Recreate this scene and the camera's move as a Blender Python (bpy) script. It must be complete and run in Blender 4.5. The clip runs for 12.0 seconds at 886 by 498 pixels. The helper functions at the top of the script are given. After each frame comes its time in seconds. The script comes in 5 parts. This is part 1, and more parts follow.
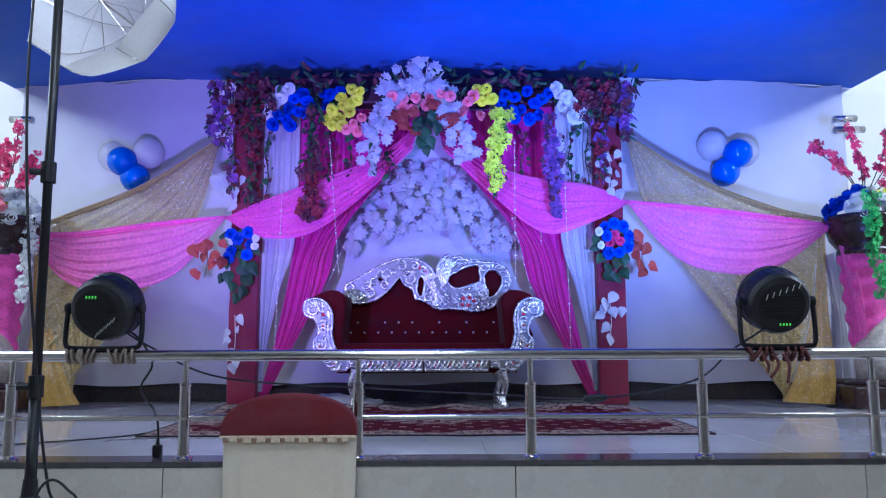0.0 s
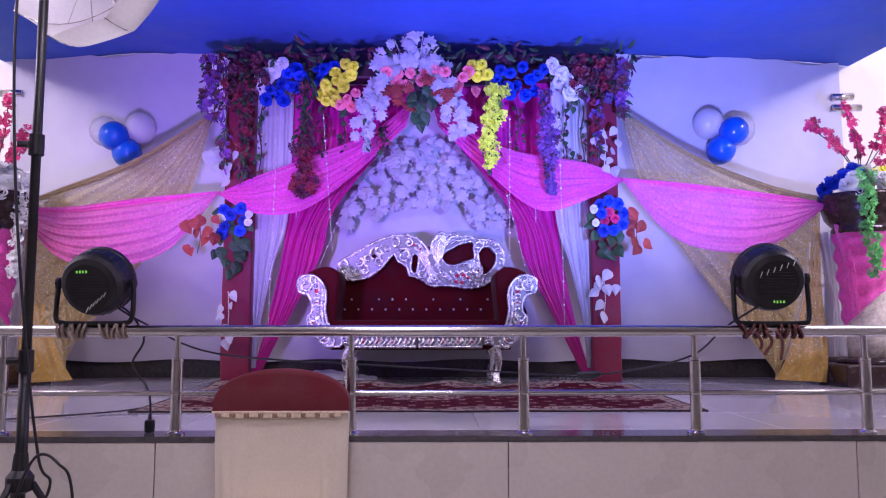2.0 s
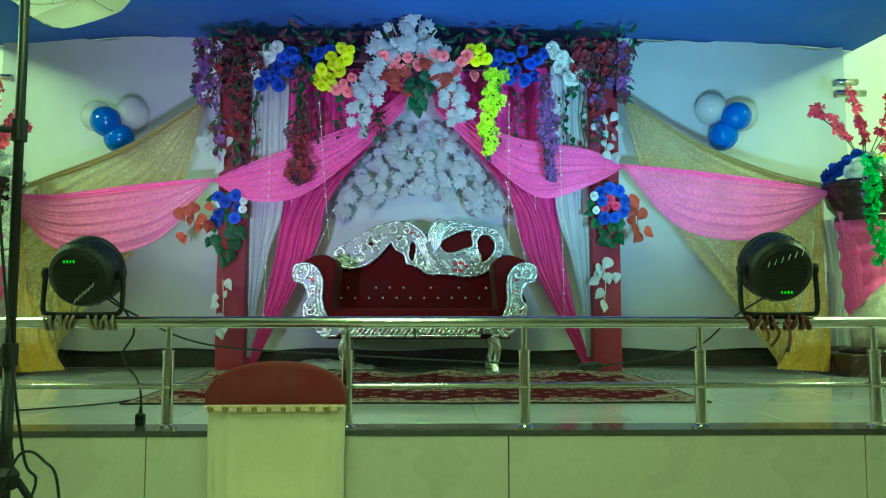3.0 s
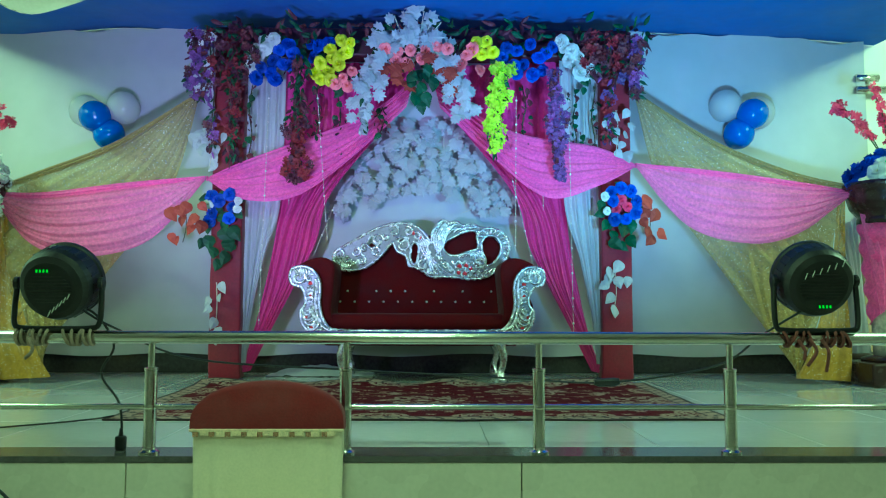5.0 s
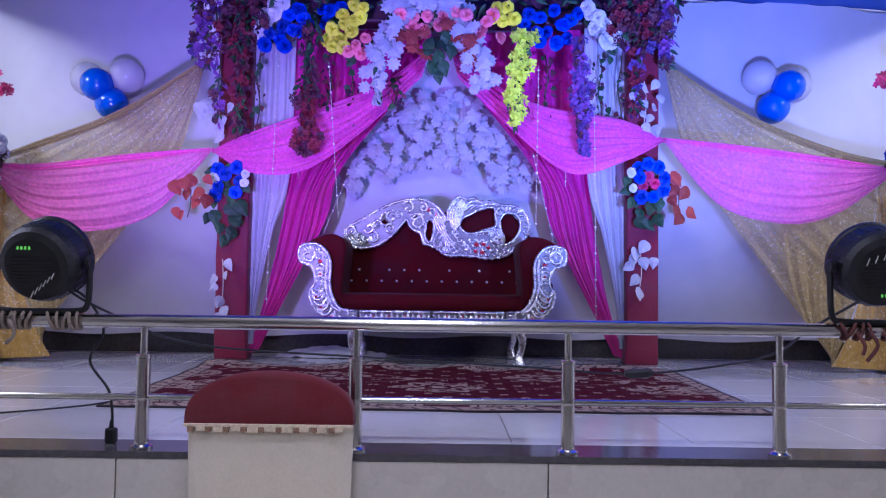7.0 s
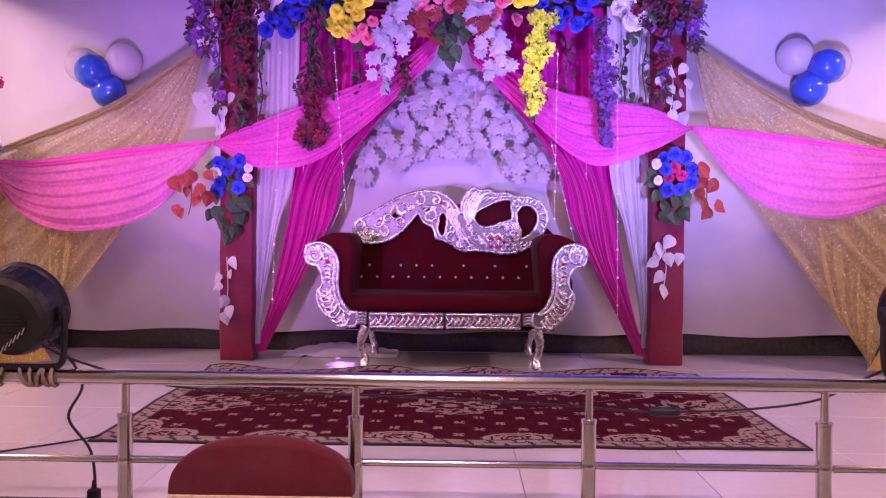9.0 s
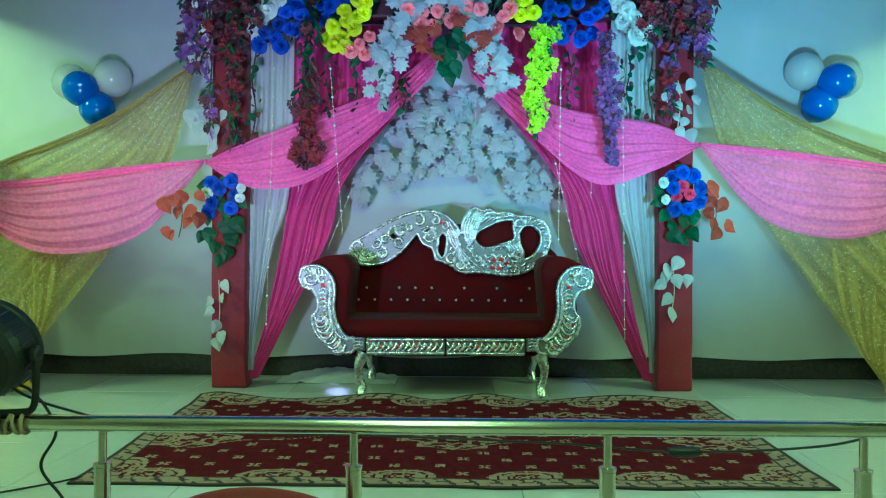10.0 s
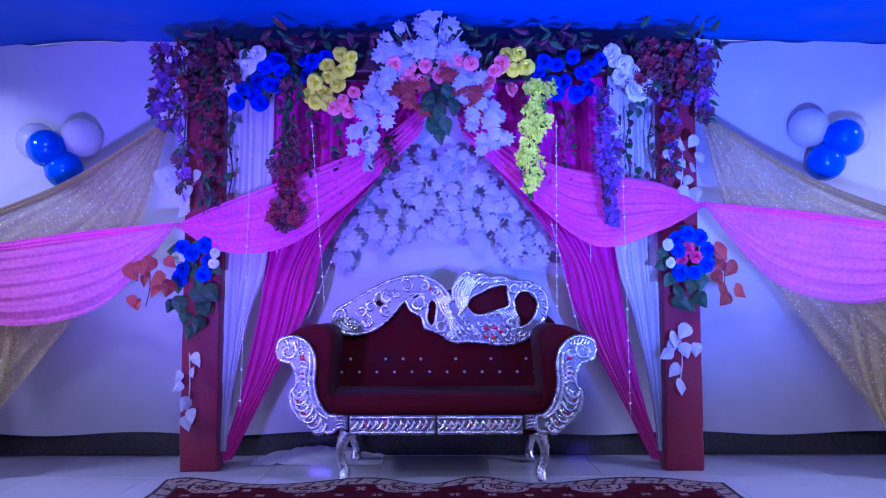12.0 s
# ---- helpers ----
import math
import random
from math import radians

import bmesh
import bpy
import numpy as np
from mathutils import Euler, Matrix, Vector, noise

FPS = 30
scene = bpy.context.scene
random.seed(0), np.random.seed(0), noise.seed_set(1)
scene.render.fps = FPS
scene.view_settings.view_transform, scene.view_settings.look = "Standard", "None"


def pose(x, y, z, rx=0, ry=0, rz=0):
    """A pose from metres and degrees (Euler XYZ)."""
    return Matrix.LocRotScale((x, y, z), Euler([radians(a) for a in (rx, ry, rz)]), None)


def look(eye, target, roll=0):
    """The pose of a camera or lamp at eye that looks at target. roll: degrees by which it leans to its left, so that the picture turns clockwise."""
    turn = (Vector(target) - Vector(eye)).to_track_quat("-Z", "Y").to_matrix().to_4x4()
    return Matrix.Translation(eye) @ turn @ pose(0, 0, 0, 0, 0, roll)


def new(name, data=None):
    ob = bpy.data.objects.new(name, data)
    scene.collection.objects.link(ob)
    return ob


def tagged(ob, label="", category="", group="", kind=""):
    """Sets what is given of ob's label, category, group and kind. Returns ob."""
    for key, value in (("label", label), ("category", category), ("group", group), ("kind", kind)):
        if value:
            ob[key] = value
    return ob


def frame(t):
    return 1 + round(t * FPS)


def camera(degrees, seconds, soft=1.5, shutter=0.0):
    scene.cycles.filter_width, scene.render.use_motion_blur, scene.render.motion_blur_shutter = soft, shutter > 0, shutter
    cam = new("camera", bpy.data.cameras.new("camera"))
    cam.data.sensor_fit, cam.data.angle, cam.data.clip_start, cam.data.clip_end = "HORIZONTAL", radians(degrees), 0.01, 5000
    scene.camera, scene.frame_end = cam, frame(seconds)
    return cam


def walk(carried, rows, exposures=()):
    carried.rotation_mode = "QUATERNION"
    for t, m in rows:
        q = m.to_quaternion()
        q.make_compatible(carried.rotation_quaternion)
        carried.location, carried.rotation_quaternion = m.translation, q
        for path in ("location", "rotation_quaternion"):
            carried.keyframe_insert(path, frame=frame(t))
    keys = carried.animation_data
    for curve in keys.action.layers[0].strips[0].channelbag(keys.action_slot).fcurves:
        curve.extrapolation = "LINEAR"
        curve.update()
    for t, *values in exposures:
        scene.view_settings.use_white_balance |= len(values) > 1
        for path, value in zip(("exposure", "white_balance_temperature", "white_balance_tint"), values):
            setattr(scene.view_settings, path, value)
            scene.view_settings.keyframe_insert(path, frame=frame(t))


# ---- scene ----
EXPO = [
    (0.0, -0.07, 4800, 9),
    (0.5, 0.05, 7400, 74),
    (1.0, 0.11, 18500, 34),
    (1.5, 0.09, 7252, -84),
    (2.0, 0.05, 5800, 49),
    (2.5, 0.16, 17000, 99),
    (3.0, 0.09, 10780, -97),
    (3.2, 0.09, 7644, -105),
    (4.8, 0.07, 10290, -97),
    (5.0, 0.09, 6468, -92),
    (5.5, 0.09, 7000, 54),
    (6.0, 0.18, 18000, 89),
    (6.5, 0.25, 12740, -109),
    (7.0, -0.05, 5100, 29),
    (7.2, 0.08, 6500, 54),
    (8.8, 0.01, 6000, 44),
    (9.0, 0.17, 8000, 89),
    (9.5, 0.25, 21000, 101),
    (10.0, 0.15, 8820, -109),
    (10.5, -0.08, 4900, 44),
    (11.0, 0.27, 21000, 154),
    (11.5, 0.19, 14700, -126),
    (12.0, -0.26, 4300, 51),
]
HALL_POWER, FRONT_FILL_POWER, SIDE_POWER = 60, 52, 130
LEFT_POWER, LEFT_COLOR = 430, (0.38, 0.245, 1.0)
RIGHT_POWER, RIGHT_COLOR = 680, (0.25, 0.33, 1.0)
cam = camera(58.7, 12.0, 1.15)
PATH = [
    (0, (0.003, -0.001, 0.419), (0.021, 1.984, 0.665), -0.2),
    (0.5, (0.01, 0.003, 0.424), (0.021, 1.99, 0.65), -0.3),
    (1, (0.017, 0.005, 0.427), (0.034, 1.995, 0.632), -0.3),
    (1.5, (0.006, -0.004, 0.421), (0.035, 1.986, 0.619), -0.1),
    (2, (0.008, 0.019, 0.412), (0.039, 2.009, 0.603), 0.0),
    (2.5, (0.007, 0.048, 0.415), (0.04, 2.04, 0.591), -0.1),
    (3, (0.004, 0.104, 0.431), (0.042, 2.097, 0.587), -0.0),
    (3.2, (0.005, 0.124, 0.423), (0.043, 2.118, 0.58), 0.0),
    (5, (-0.019, 0.342, 0.497), (0.02, 2.336, 0.641), 0.2),
    (5.5, (-0.015, 0.384, 0.518), (0.014, 2.378, 0.663), 0.2),
    (6, (-0.02, 0.443, 0.528), (0.005, 2.438, 0.669), 0.5),
    (6.5, (-0.02, 0.52, 0.516), (-0.005, 2.517, 0.638), 0.4),
    (7, (-0.04, 0.594, 0.522), (-0.032, 2.592, 0.606), 0.8),
    (9, (-0.01, 0.834, 0.8), (-0.048, 2.834, 0.764), 0.5),
    (9.5, (-0.019, 0.901, 0.814), (-0.058, 2.9, 0.793), 0.3),
    (10, (-0.036, 1.006, 0.849), (-0.065, 3.006, 0.847), 0.3),
    (10.5, (-0.072, 1.107, 0.881), (-0.08, 3.107, 0.905), 0.2),
    (11, (-0.072, 1.198, 0.9), (-0.076, 3.197, 0.967), 0.1),
    (11.5, (-0.095, 1.263, 0.896), (-0.084, 3.26, 1.006), -0.0),
    (12, (-0.051, 1.328, 0.891), (-0.049, 3.323, 1.042), -0.1),
]
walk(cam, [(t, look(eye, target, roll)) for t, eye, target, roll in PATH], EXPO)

# ---- world and lights ----
world = bpy.data.worlds.new("hall_world")
scene.world = world
world.use_nodes = True
world.node_tree.nodes["Background"].inputs[0].default_value = (0.75, 0.85, 1.0, 1)
world.node_tree.nodes["Background"].inputs[1].default_value = 0.02


def lamp(name, kind, eye, target, power, color, **more):
    data = bpy.data.lights.new(name, kind)
    data.energy, data.color = power, color
    for key, value in more.items():
        if key == "size":
            data.size = value
        elif key == "size_y":
            data.shape, data.size_y = "RECTANGLE", value
        elif key == "spot":
            data.spot_size, data.spot_blend = radians(value), 1.0
        elif key == "soft":
            data.shadow_soft_size = value
    ob = new(name, data)
    ob.matrix_world = look(eye, target)
    return ob


LEFT_PAR, RIGHT_PAR = Vector((-1.268, 3.000, 0.569, )), Vector((1.320, 3.000, 0.588, ))
# Unseen lamps: sides and rear assumed; the third added to brighten the stage front.
HALL = [(-4.5, 3.4, SIDE_POWER), (-0.4, -0.8, HALL_POWER), (-0.4, 1.75, FRONT_FILL_POWER), (4.5, 3.4, SIDE_POWER)]
for hx, hy, power in HALL:
    lamp("unseen_hall_light", "AREA", (hx, hy, 3.02), (hx * 0.72, hy + 2.2, 1.0) if hx * hx > 1 else (hx, hy + 2.4, 0), power, (1.0, 0.97, 0.93), size=1.2, size_y=0.25)
lamp("led_wash_beam", "SPOT", LEFT_PAR + Vector((0.02, 0.16, 0.04)), (-0.75, 6.1, 2.35), LEFT_POWER, LEFT_COLOR, spot=92, soft=0.08)
lamp("led_wash_beam", "SPOT", RIGHT_PAR + Vector((-0.02, 0.16, 0.04)), (1.25, 6.1, 2.75), RIGHT_POWER, RIGHT_COLOR, spot=92, soft=0.08)


# ---- materials ----
def mat(name, color, rough=0.6, metal=0.0, scale=12.0, vary=0.18, bump=0.15, fine=90.0, random_tone=0.0,
        sheen=0.0, translucent=0.0, coat=0.0, stretch=(1, 1, 1), hue=0.0, shine=0.5):
    m = bpy.data.materials.new(name)
    m.use_nodes = True
    n, l = m.node_tree.nodes, m.node_tree.links
    b = n["Principled BSDF"]
    b.inputs["Roughness"].default_value, b.inputs["Metallic"].default_value = rough, metal
    b.inputs["Specular IOR Level"].default_value = shine
    if sheen:
        b.inputs["Sheen Weight"].default_value, b.inputs["Sheen Roughness"].default_value = sheen, 0.4
    if coat:
        b.inputs["Coat Weight"].default_value, b.inputs["Coat Roughness"].default_value = coat, 0.08
    co = n.new("ShaderNodeTexCoord")
    mp = n.new("ShaderNodeMapping")
    mp.inputs["Scale"].default_value = stretch
    l.new(co.outputs["Object"], mp.inputs[0])
    big, small = n.new("ShaderNodeTexNoise"), n.new("ShaderNodeTexNoise")
    big.inputs["Scale"].default_value, small.inputs["Scale"].default_value = scale, fine
    big.inputs["Detail"].default_value, small.inputs["Detail"].default_value = 4, 3
    l.new(mp.outputs[0], big.inputs[0])
    l.new(mp.outputs[0], small.inputs[0])
    both = n.new("ShaderNodeMath")
    both.operation = "ADD"
    l.new(big.outputs[0], both.inputs[0])
    l.new(small.outputs[0], both.inputs[1])
    rng = n.new("ShaderNodeMapRange")
    rng.inputs[1].default_value, rng.inputs[2].default_value = 0.6, 1.4
    rng.inputs[3].default_value, rng.inputs[4].default_value = 1 - vary, 1 + vary
    l.new(both.outputs[0], rng.inputs[0])
    hsv = n.new("ShaderNodeHueSaturation")
    hsv.inputs["Color"].default_value = (*color, 1)
    value = rng.outputs[0]
    if random_tone:
        info = n.new("ShaderNodeObjectInfo")
        tone = n.new("ShaderNodeMapRange")
        tone.inputs[3].default_value, tone.inputs[4].default_value = 1 - random_tone, 1 + random_tone
        l.new(info.outputs["Random"], tone.inputs[0])
        times = n.new("ShaderNodeMath")
        times.operation = "MULTIPLY"
        l.new(value, times.inputs[0])
        l.new(tone.outputs[0], times.inputs[1])
        value = times.outputs[0]
        if hue:
            turn = n.new("ShaderNodeMapRange")
            turn.inputs[3].default_value, turn.inputs[4].default_value = 0.5 - hue, 0.5 + hue
            l.new(info.outputs["Random"], turn.inputs[0])
            l.new(turn.outputs[0], hsv.inputs["Hue"])
    l.new(value, hsv.inputs["Value"])
    l.new(hsv.outputs[0], b.inputs["Base Color"])
    rr = n.new("ShaderNodeMapRange")
    rr.inputs[1].default_value, rr.inputs[2].default_value = 0.3, 0.7
    rr.inputs[3].default_value, rr.inputs[4].default_value = max(0.02, rough * 0.8), min(1, rough * 1.2)
    l.new(big.outputs[0], rr.inputs[0])
    l.new(rr.outputs[0], b.inputs["Roughness"])
    if bump:
        bp = n.new("ShaderNodeBump")
        bp.inputs["Strength"].default_value, bp.inputs["Distance"].default_value = bump, 0.004
        l.new(both.outputs[0], bp.inputs["Height"])
        l.new(bp.outputs[0], b.inputs["Normal"])
    if translucent:
        tr = n.new("ShaderNodeBsdfTranslucent")
        l.new(hsv.outputs[0], tr.inputs[0])
        mx = n.new("ShaderNodeMixShader")
        mx.inputs[0].default_value = translucent
        l.new(b.outputs[0], mx.inputs[1])
        l.new(tr.outputs[0], mx.inputs[2])
        l.new(mx.outputs[0], n["Material Output"].inputs[0])
    return m


def sheer(name, color, clear, sparkle=0.0):
    """Net cloth: a woven thread that lets part of the light straight through, with sequins if wanted."""
    m = mat(name, color, rough=0.7, scale=6, vary=0.15, fine=160, bump=0.1, sheen=0.3, translucent=0.35)
    n, l = m.node_tree.nodes, m.node_tree.links
    last = n["Material Output"].inputs[0].links[0].from_socket
    b = n["Principled BSDF"]
    co = n.new("ShaderNodeTexCoord")
    wv = n.new("ShaderNodeTexNoise")
    wv.inputs["Scale"].default_value, wv.inputs["Detail"].default_value = 55, 2
    l.new(co.outputs["Object"], wv.inputs[0])
    rg = n.new("ShaderNodeMapRange")
    rg.inputs[1].default_value, rg.inputs[2].default_value = 0.3, 0.7
    rg.inputs[3].default_value, rg.inputs[4].default_value = max(0, clear - 0.12), clear + 0.12
    l.new(wv.outputs[0], rg.inputs[0])
    tp = n.new("ShaderNodeBsdfTransparent")
    mx = n.new("ShaderNodeMixShader")
    l.new(rg.outputs[0], mx.inputs[0])
    l.new(last, mx.inputs[1])
    l.new(tp.outputs[0], mx.inputs[2])
    out = mx.outputs[0]
    if sparkle:
        vo = n.new("ShaderNodeTexVoronoi")
        vo.inputs["Scale"].default_value = 130
        l.new(co.outputs["Object"], vo.inputs[0])
        sep = n.new("ShaderNodeSeparateColor")
        l.new(vo.outputs["Color"], sep.inputs[0])
        pick = n.new("ShaderNodeMath")
        pick.operation = "LESS_THAN"
        pick.inputs[1].default_value = sparkle
        l.new(sep.outputs[0], pick.inputs[0])
        dot = n.new("ShaderNodeMath")
        dot.operation = "LESS_THAN"
        dot.inputs[1].default_value = 0.34
        l.new(vo.outputs["Distance"], dot.inputs[0])
        on = n.new("ShaderNodeMath")
        on.operation = "MULTIPLY"
        l.new(pick.outputs[0], on.inputs[0])
        l.new(dot.outputs[0], on.inputs[1])
        seq = n.new("ShaderNodeBsdfPrincipled")
        seq.inputs["Base Color"].default_value = (1.0, 0.93, 0.72, 1)
        seq.inputs["Metallic"].default_value, seq.inputs["Roughness"].default_value = 0.5, 0.35
        m2 = n.new("ShaderNodeMixShader")
        l.new(on.outputs[0], m2.inputs[0])
        l.new(out, m2.inputs[1])
        l.new(seq.outputs[0], m2.inputs[2])
        out = m2.outputs[0]
    l.new(out, n["Material Output"].inputs[0])
    return m


def glow(name, color, power):
    m = bpy.data.materials.new(name)
    m.use_nodes = True
    b = m.node_tree.nodes["Principled BSDF"]
    b.inputs["Base Color"].default_value = (*color, 1)
    b.inputs["Emission Color"].default_value = (*color, 1)
    b.inputs["Emission Strength"].default_value = power
    return m


M_TILE = mat("white_glazed_tile", (0.6, 0.59, 0.57), 0.075, scale=3, vary=0.05, bump=0.02, fine=30, random_tone=0.03, coat=0.3)
M_GROUT = mat("grey_grout", (0.3, 0.29, 0.27), 0.9)
M_GRANITE = mat("dark_granite", (0.045, 0.042, 0.04), 0.08, scale=40, vary=0.5, bump=0.02, fine=260)
M_COPING = mat("grey_granite", (0.085, 0.08, 0.078), 0.12, scale=50, vary=0.4, bump=0.02, fine=300)
M_PANEL = mat("cream_wall_tile", (0.62, 0.58, 0.49), 0.3, scale=2.5, vary=0.08, bump=0.03, fine=60, random_tone=0.03)
M_WALL = mat("white_painted_wall", (0.78, 0.76, 0.72), 0.8, scale=3, vary=0.05, bump=0.08, fine=120)
M_HALLFLOOR = mat("hall_floor_tile", (0.5, 0.47, 0.42), 0.25, scale=2, vary=0.1, bump=0.02)
M_SHEET = mat("white_backdrop_cloth", (0.52, 0.52, 0.54), 0.85, scale=2.2, vary=0.05, bump=0.25, fine=9, sheen=0.1)
M_BLUE = mat("blue_ceiling_cloth", (0.01, 0.075, 0.38), 0.8, scale=2.0, vary=0.15, bump=0.1, fine=14, sheen=0.15)
M_MAROON = mat("maroon_frame_cloth", (0.16, 0.004, 0.025), 0.75, scale=7, vary=0.25, bump=0.25, fine=60, sheen=0.15)
M_VELVET = mat("maroon_velvet", (0.058, 0.0016, 0.004), 0.85, scale=9, vary=0.3, bump=0.2, fine=140, sheen=0.04, shine=0.12)
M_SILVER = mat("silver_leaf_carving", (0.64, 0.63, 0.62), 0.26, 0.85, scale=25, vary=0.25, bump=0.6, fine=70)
# Carving ground: same silver, with the shade of the recesses put into its colour.
M_SILVER_SHADED = mat("silver_carving_shaded_ground", (0.2, 0.195, 0.2), 0.42, 0.85, scale=25, vary=0.35, bump=0.6, fine=90)
M_RUBY = mat("red_foil_inlay", (0.5, 0.02, 0.04), 0.3, 0.4)
M_GEM = mat("crystal_button", (0.9, 0.88, 0.85), 0.08, 0.6)
M_STEEL = mat("brushed_stainless_steel", (0.62, 0.6, 0.56), 0.2, 1.0, scale=9, vary=0.12, bump=0.02, fine=200, stretch=(0.1, 1, 1))
M_BLACK = mat("black_plastic", (0.006, 0.006, 0.007), 0.5, scale=30, vary=0.3, bump=0.2)
M_BLACKMETAL = mat("black_painted_metal", (0.01, 0.01, 0.011), 0.42, 0.2, scale=30, vary=0.3)
M_CABLE = mat("black_cable", (0.01, 0.01, 0.01), 0.45)
M_ROPE = mat("brown_jute_rope", (0.34, 0.27, 0.21), 0.9, scale=60, vary=0.4, bump=0.8, fine=300)
M_RAGROPE = mat("maroon_rag_rope", (0.13, 0.04, 0.035), 0.9, scale=40, vary=0.4, bump=0.8, fine=200)
M_PINK = sheer("pink_net_cloth", (0.98, 0.13, 0.55), 0.14)
M_PINKSHEER = sheer("light_pink_net_cloth", (0.98, 0.2, 0.6), 0.22)
M_MAGENTA = mat("magenta_satin_curtain", (0.72, 0.02, 0.3), 0.5, scale=6, vary=0.2, bump=0.15, fine=60, sheen=0.3, translucent=0.35)
M_WHITECURTAIN = mat("white_satin_curtain", (0.58, 0.58, 0.61), 0.5, scale=6, vary=0.08, bump=0.15, fine=60, sheen=0.2, translucent=0.25)
M_GOLD = sheer("gold_glitter_net", (0.5, 0.38, 0.13), 0.4, sparkle=0.1)
M_GOLDDENSE = sheer("gold_glitter_hem", (0.5, 0.3, 0.05), 0.2, sparkle=0.12)
M_GOLDEDGE = sheer("gold_net_bundled", (0.4, 0.3, 0.11), 0.1, sparkle=0.05)
M_BALLOON_W = mat("white_latex", (0.8, 0.8, 0.82), 0.15, scale=3, vary=0.03, bump=0.0, translucent=0.5)
M_BALLOON_B = mat("blue_latex", (0.01, 0.1, 0.5), 0.13, scale=3, vary=0.05, bump=0.0)
M_LEAF = mat("green_silk_leaf", (0.03, 0.085, 0.03), 0.55, scale=30, vary=0.3, bump=0.2, random_tone=0.4, translucent=0.15)
M_DARKLEAF = mat("burgundy_silk_leaf", (0.1, 0.02, 0.04), 0.55, scale=30, vary=0.3, bump=0.2, random_tone=0.5, translucent=0.15, hue=0.03)
M_WHITELEAF = mat("white_silk_leaf", (0.52, 0.52, 0.55), 0.6, scale=30, vary=0.08, bump=0.2, random_tone=0.1, translucent=0.25)
M_RUST = mat("rust_silk_leaf", (0.33, 0.045, 0.03), 0.6, scale=30, vary=0.25, bump=0.2, random_tone=0.3, translucent=0.2)
M_PURPLE = mat("purple_silk_blossom", (0.16, 0.06, 0.26), 0.6, scale=30, vary=0.3, bump=0.1, random_tone=0.35, translucent=0.2, hue=0.04)
M_ROSE = {
    "white": mat("white_silk_rose", (0.78, 0.8, 0.76), 0.6, scale=40, vary=0.1, random_tone=0.1, translucent=0.2),
    "blue": mat("blue_silk_rose", (0.015, 0.06, 0.5), 0.6, scale=40, vary=0.2, random_tone=0.3, translucent=0.2),
    "yellow": mat("yellow_silk_rose", (0.9, 0.92, 0.05), 0.6, scale=40, vary=0.12, random_tone=0.15, translucent=0.2),
    "pink": mat("coral_pink_silk_rose", (0.92, 0.27, 0.32), 0.6, scale=40, vary=0.12, random_tone=0.15, translucent=0.2),
    "red": mat("red_silk_blossom", (0.6, 0.03, 0.14), 0.6, scale=40, vary=0.2, random_tone=0.3, translucent=0.2),
    "wine": mat("wine_red_silk_blossom", (0.2, 0.01, 0.025), 0.6, scale=40, vary=0.2, random_tone=0.3, translucent=0.2),
    "lime": mat("lime_yellow_blossom", (0.75, 0.92, 0.06), 0.6, scale=40, vary=0.15, random_tone=0.2, translucent=0.2),
    "green": mat("bright_green_blossom", (0.12, 0.55, 0.14), 0.6, scale=40, vary=0.15, random_tone=0.2, translucent=0.2),
}
M_STEM = mat("brown_green_stem", (0.06, 0.06, 0.03), 0.7)
M_WHITESTEM = mat("pale_stem", (0.55, 0.5, 0.42), 0.7)
M_PEARL = mat("pearl_bead", (0.85, 0.82, 0.78), 0.15, 0.1)
M_CREAM = mat("cream_chair_cloth", (0.7, 0.63, 0.48), 0.85, scale=8, vary=0.08, bump=0.2, fine=120, sheen=0.1)
M_CHAIRCAP = mat("dark_red_chair_cloth", (0.11, 0.003, 0.008), 0.85, scale=8, vary=0.2, bump=0.2, fine=140, sheen=0.06)
M_TRIM = mat("cream_fringe", (0.72, 0.6, 0.42), 0.8, scale=60, vary=0.3, bump=0.5, fine=200)
M_TASSEL = mat("brown_cream_tassel", (0.34, 0.2, 0.12), 0.85, scale=90, vary=0.6, bump=0.5, fine=260)
M_UMBRELLA = mat("white_umbrella_nylon", (0.85, 0.84, 0.82), 0.6, scale=5, vary=0.06, bump=0.05, translucent=0.45)
M_VASE = mat("dark_brown_glazed_urn", (0.03, 0.014, 0.012), 0.25, scale=14, vary=0.4, bump=0.3, fine=60)
M_PEDESTAL = mat("painted_floral_pedestal", (0.5, 0.45, 0.38), 0.6, scale=14, vary=0.5, bump=0.2, fine=40)
M_WOOD = mat("pale_wooden_post", (0.5, 0.36, 0.22), 0.6, scale=10, vary=0.25, stretch=(1, 1, 0.1))
M_RUG = mat("maroon_rug_pile", (0.06, 0.002, 0.007), 0.95, scale=25, vary=0.3, bump=0.6, fine=400, shine=0.1)
M_RUGCREAM = mat("cream_rug_pile", (0.3, 0.22, 0.17), 0.95, scale=25, vary=0.3, bump=0.6, fine=400, shine=0.1)
M_RUGDARK = mat("black_rug_binding", (0.025, 0.012, 0.012), 0.95, scale=25, vary=0.3, bump=0.6, fine=400)
M_CARVING = mat("brown_crate", (0.05, 0.03, 0.025), 0.6)
M_DISPLAY = glow("green_led_digits", (0.2, 0.8, 0.08), 0.35)
M_LENS = glow("lit_led_lens", (0.3, 0.25, 1.0), 6.0)
M_MARKER = mat("white_marker_paint", (0.6, 0.6, 0.55), 0.7)
M_LAMPPANEL = glow("unseen_light_diffuser", (1.0, 0.97, 0.92), 2.0)


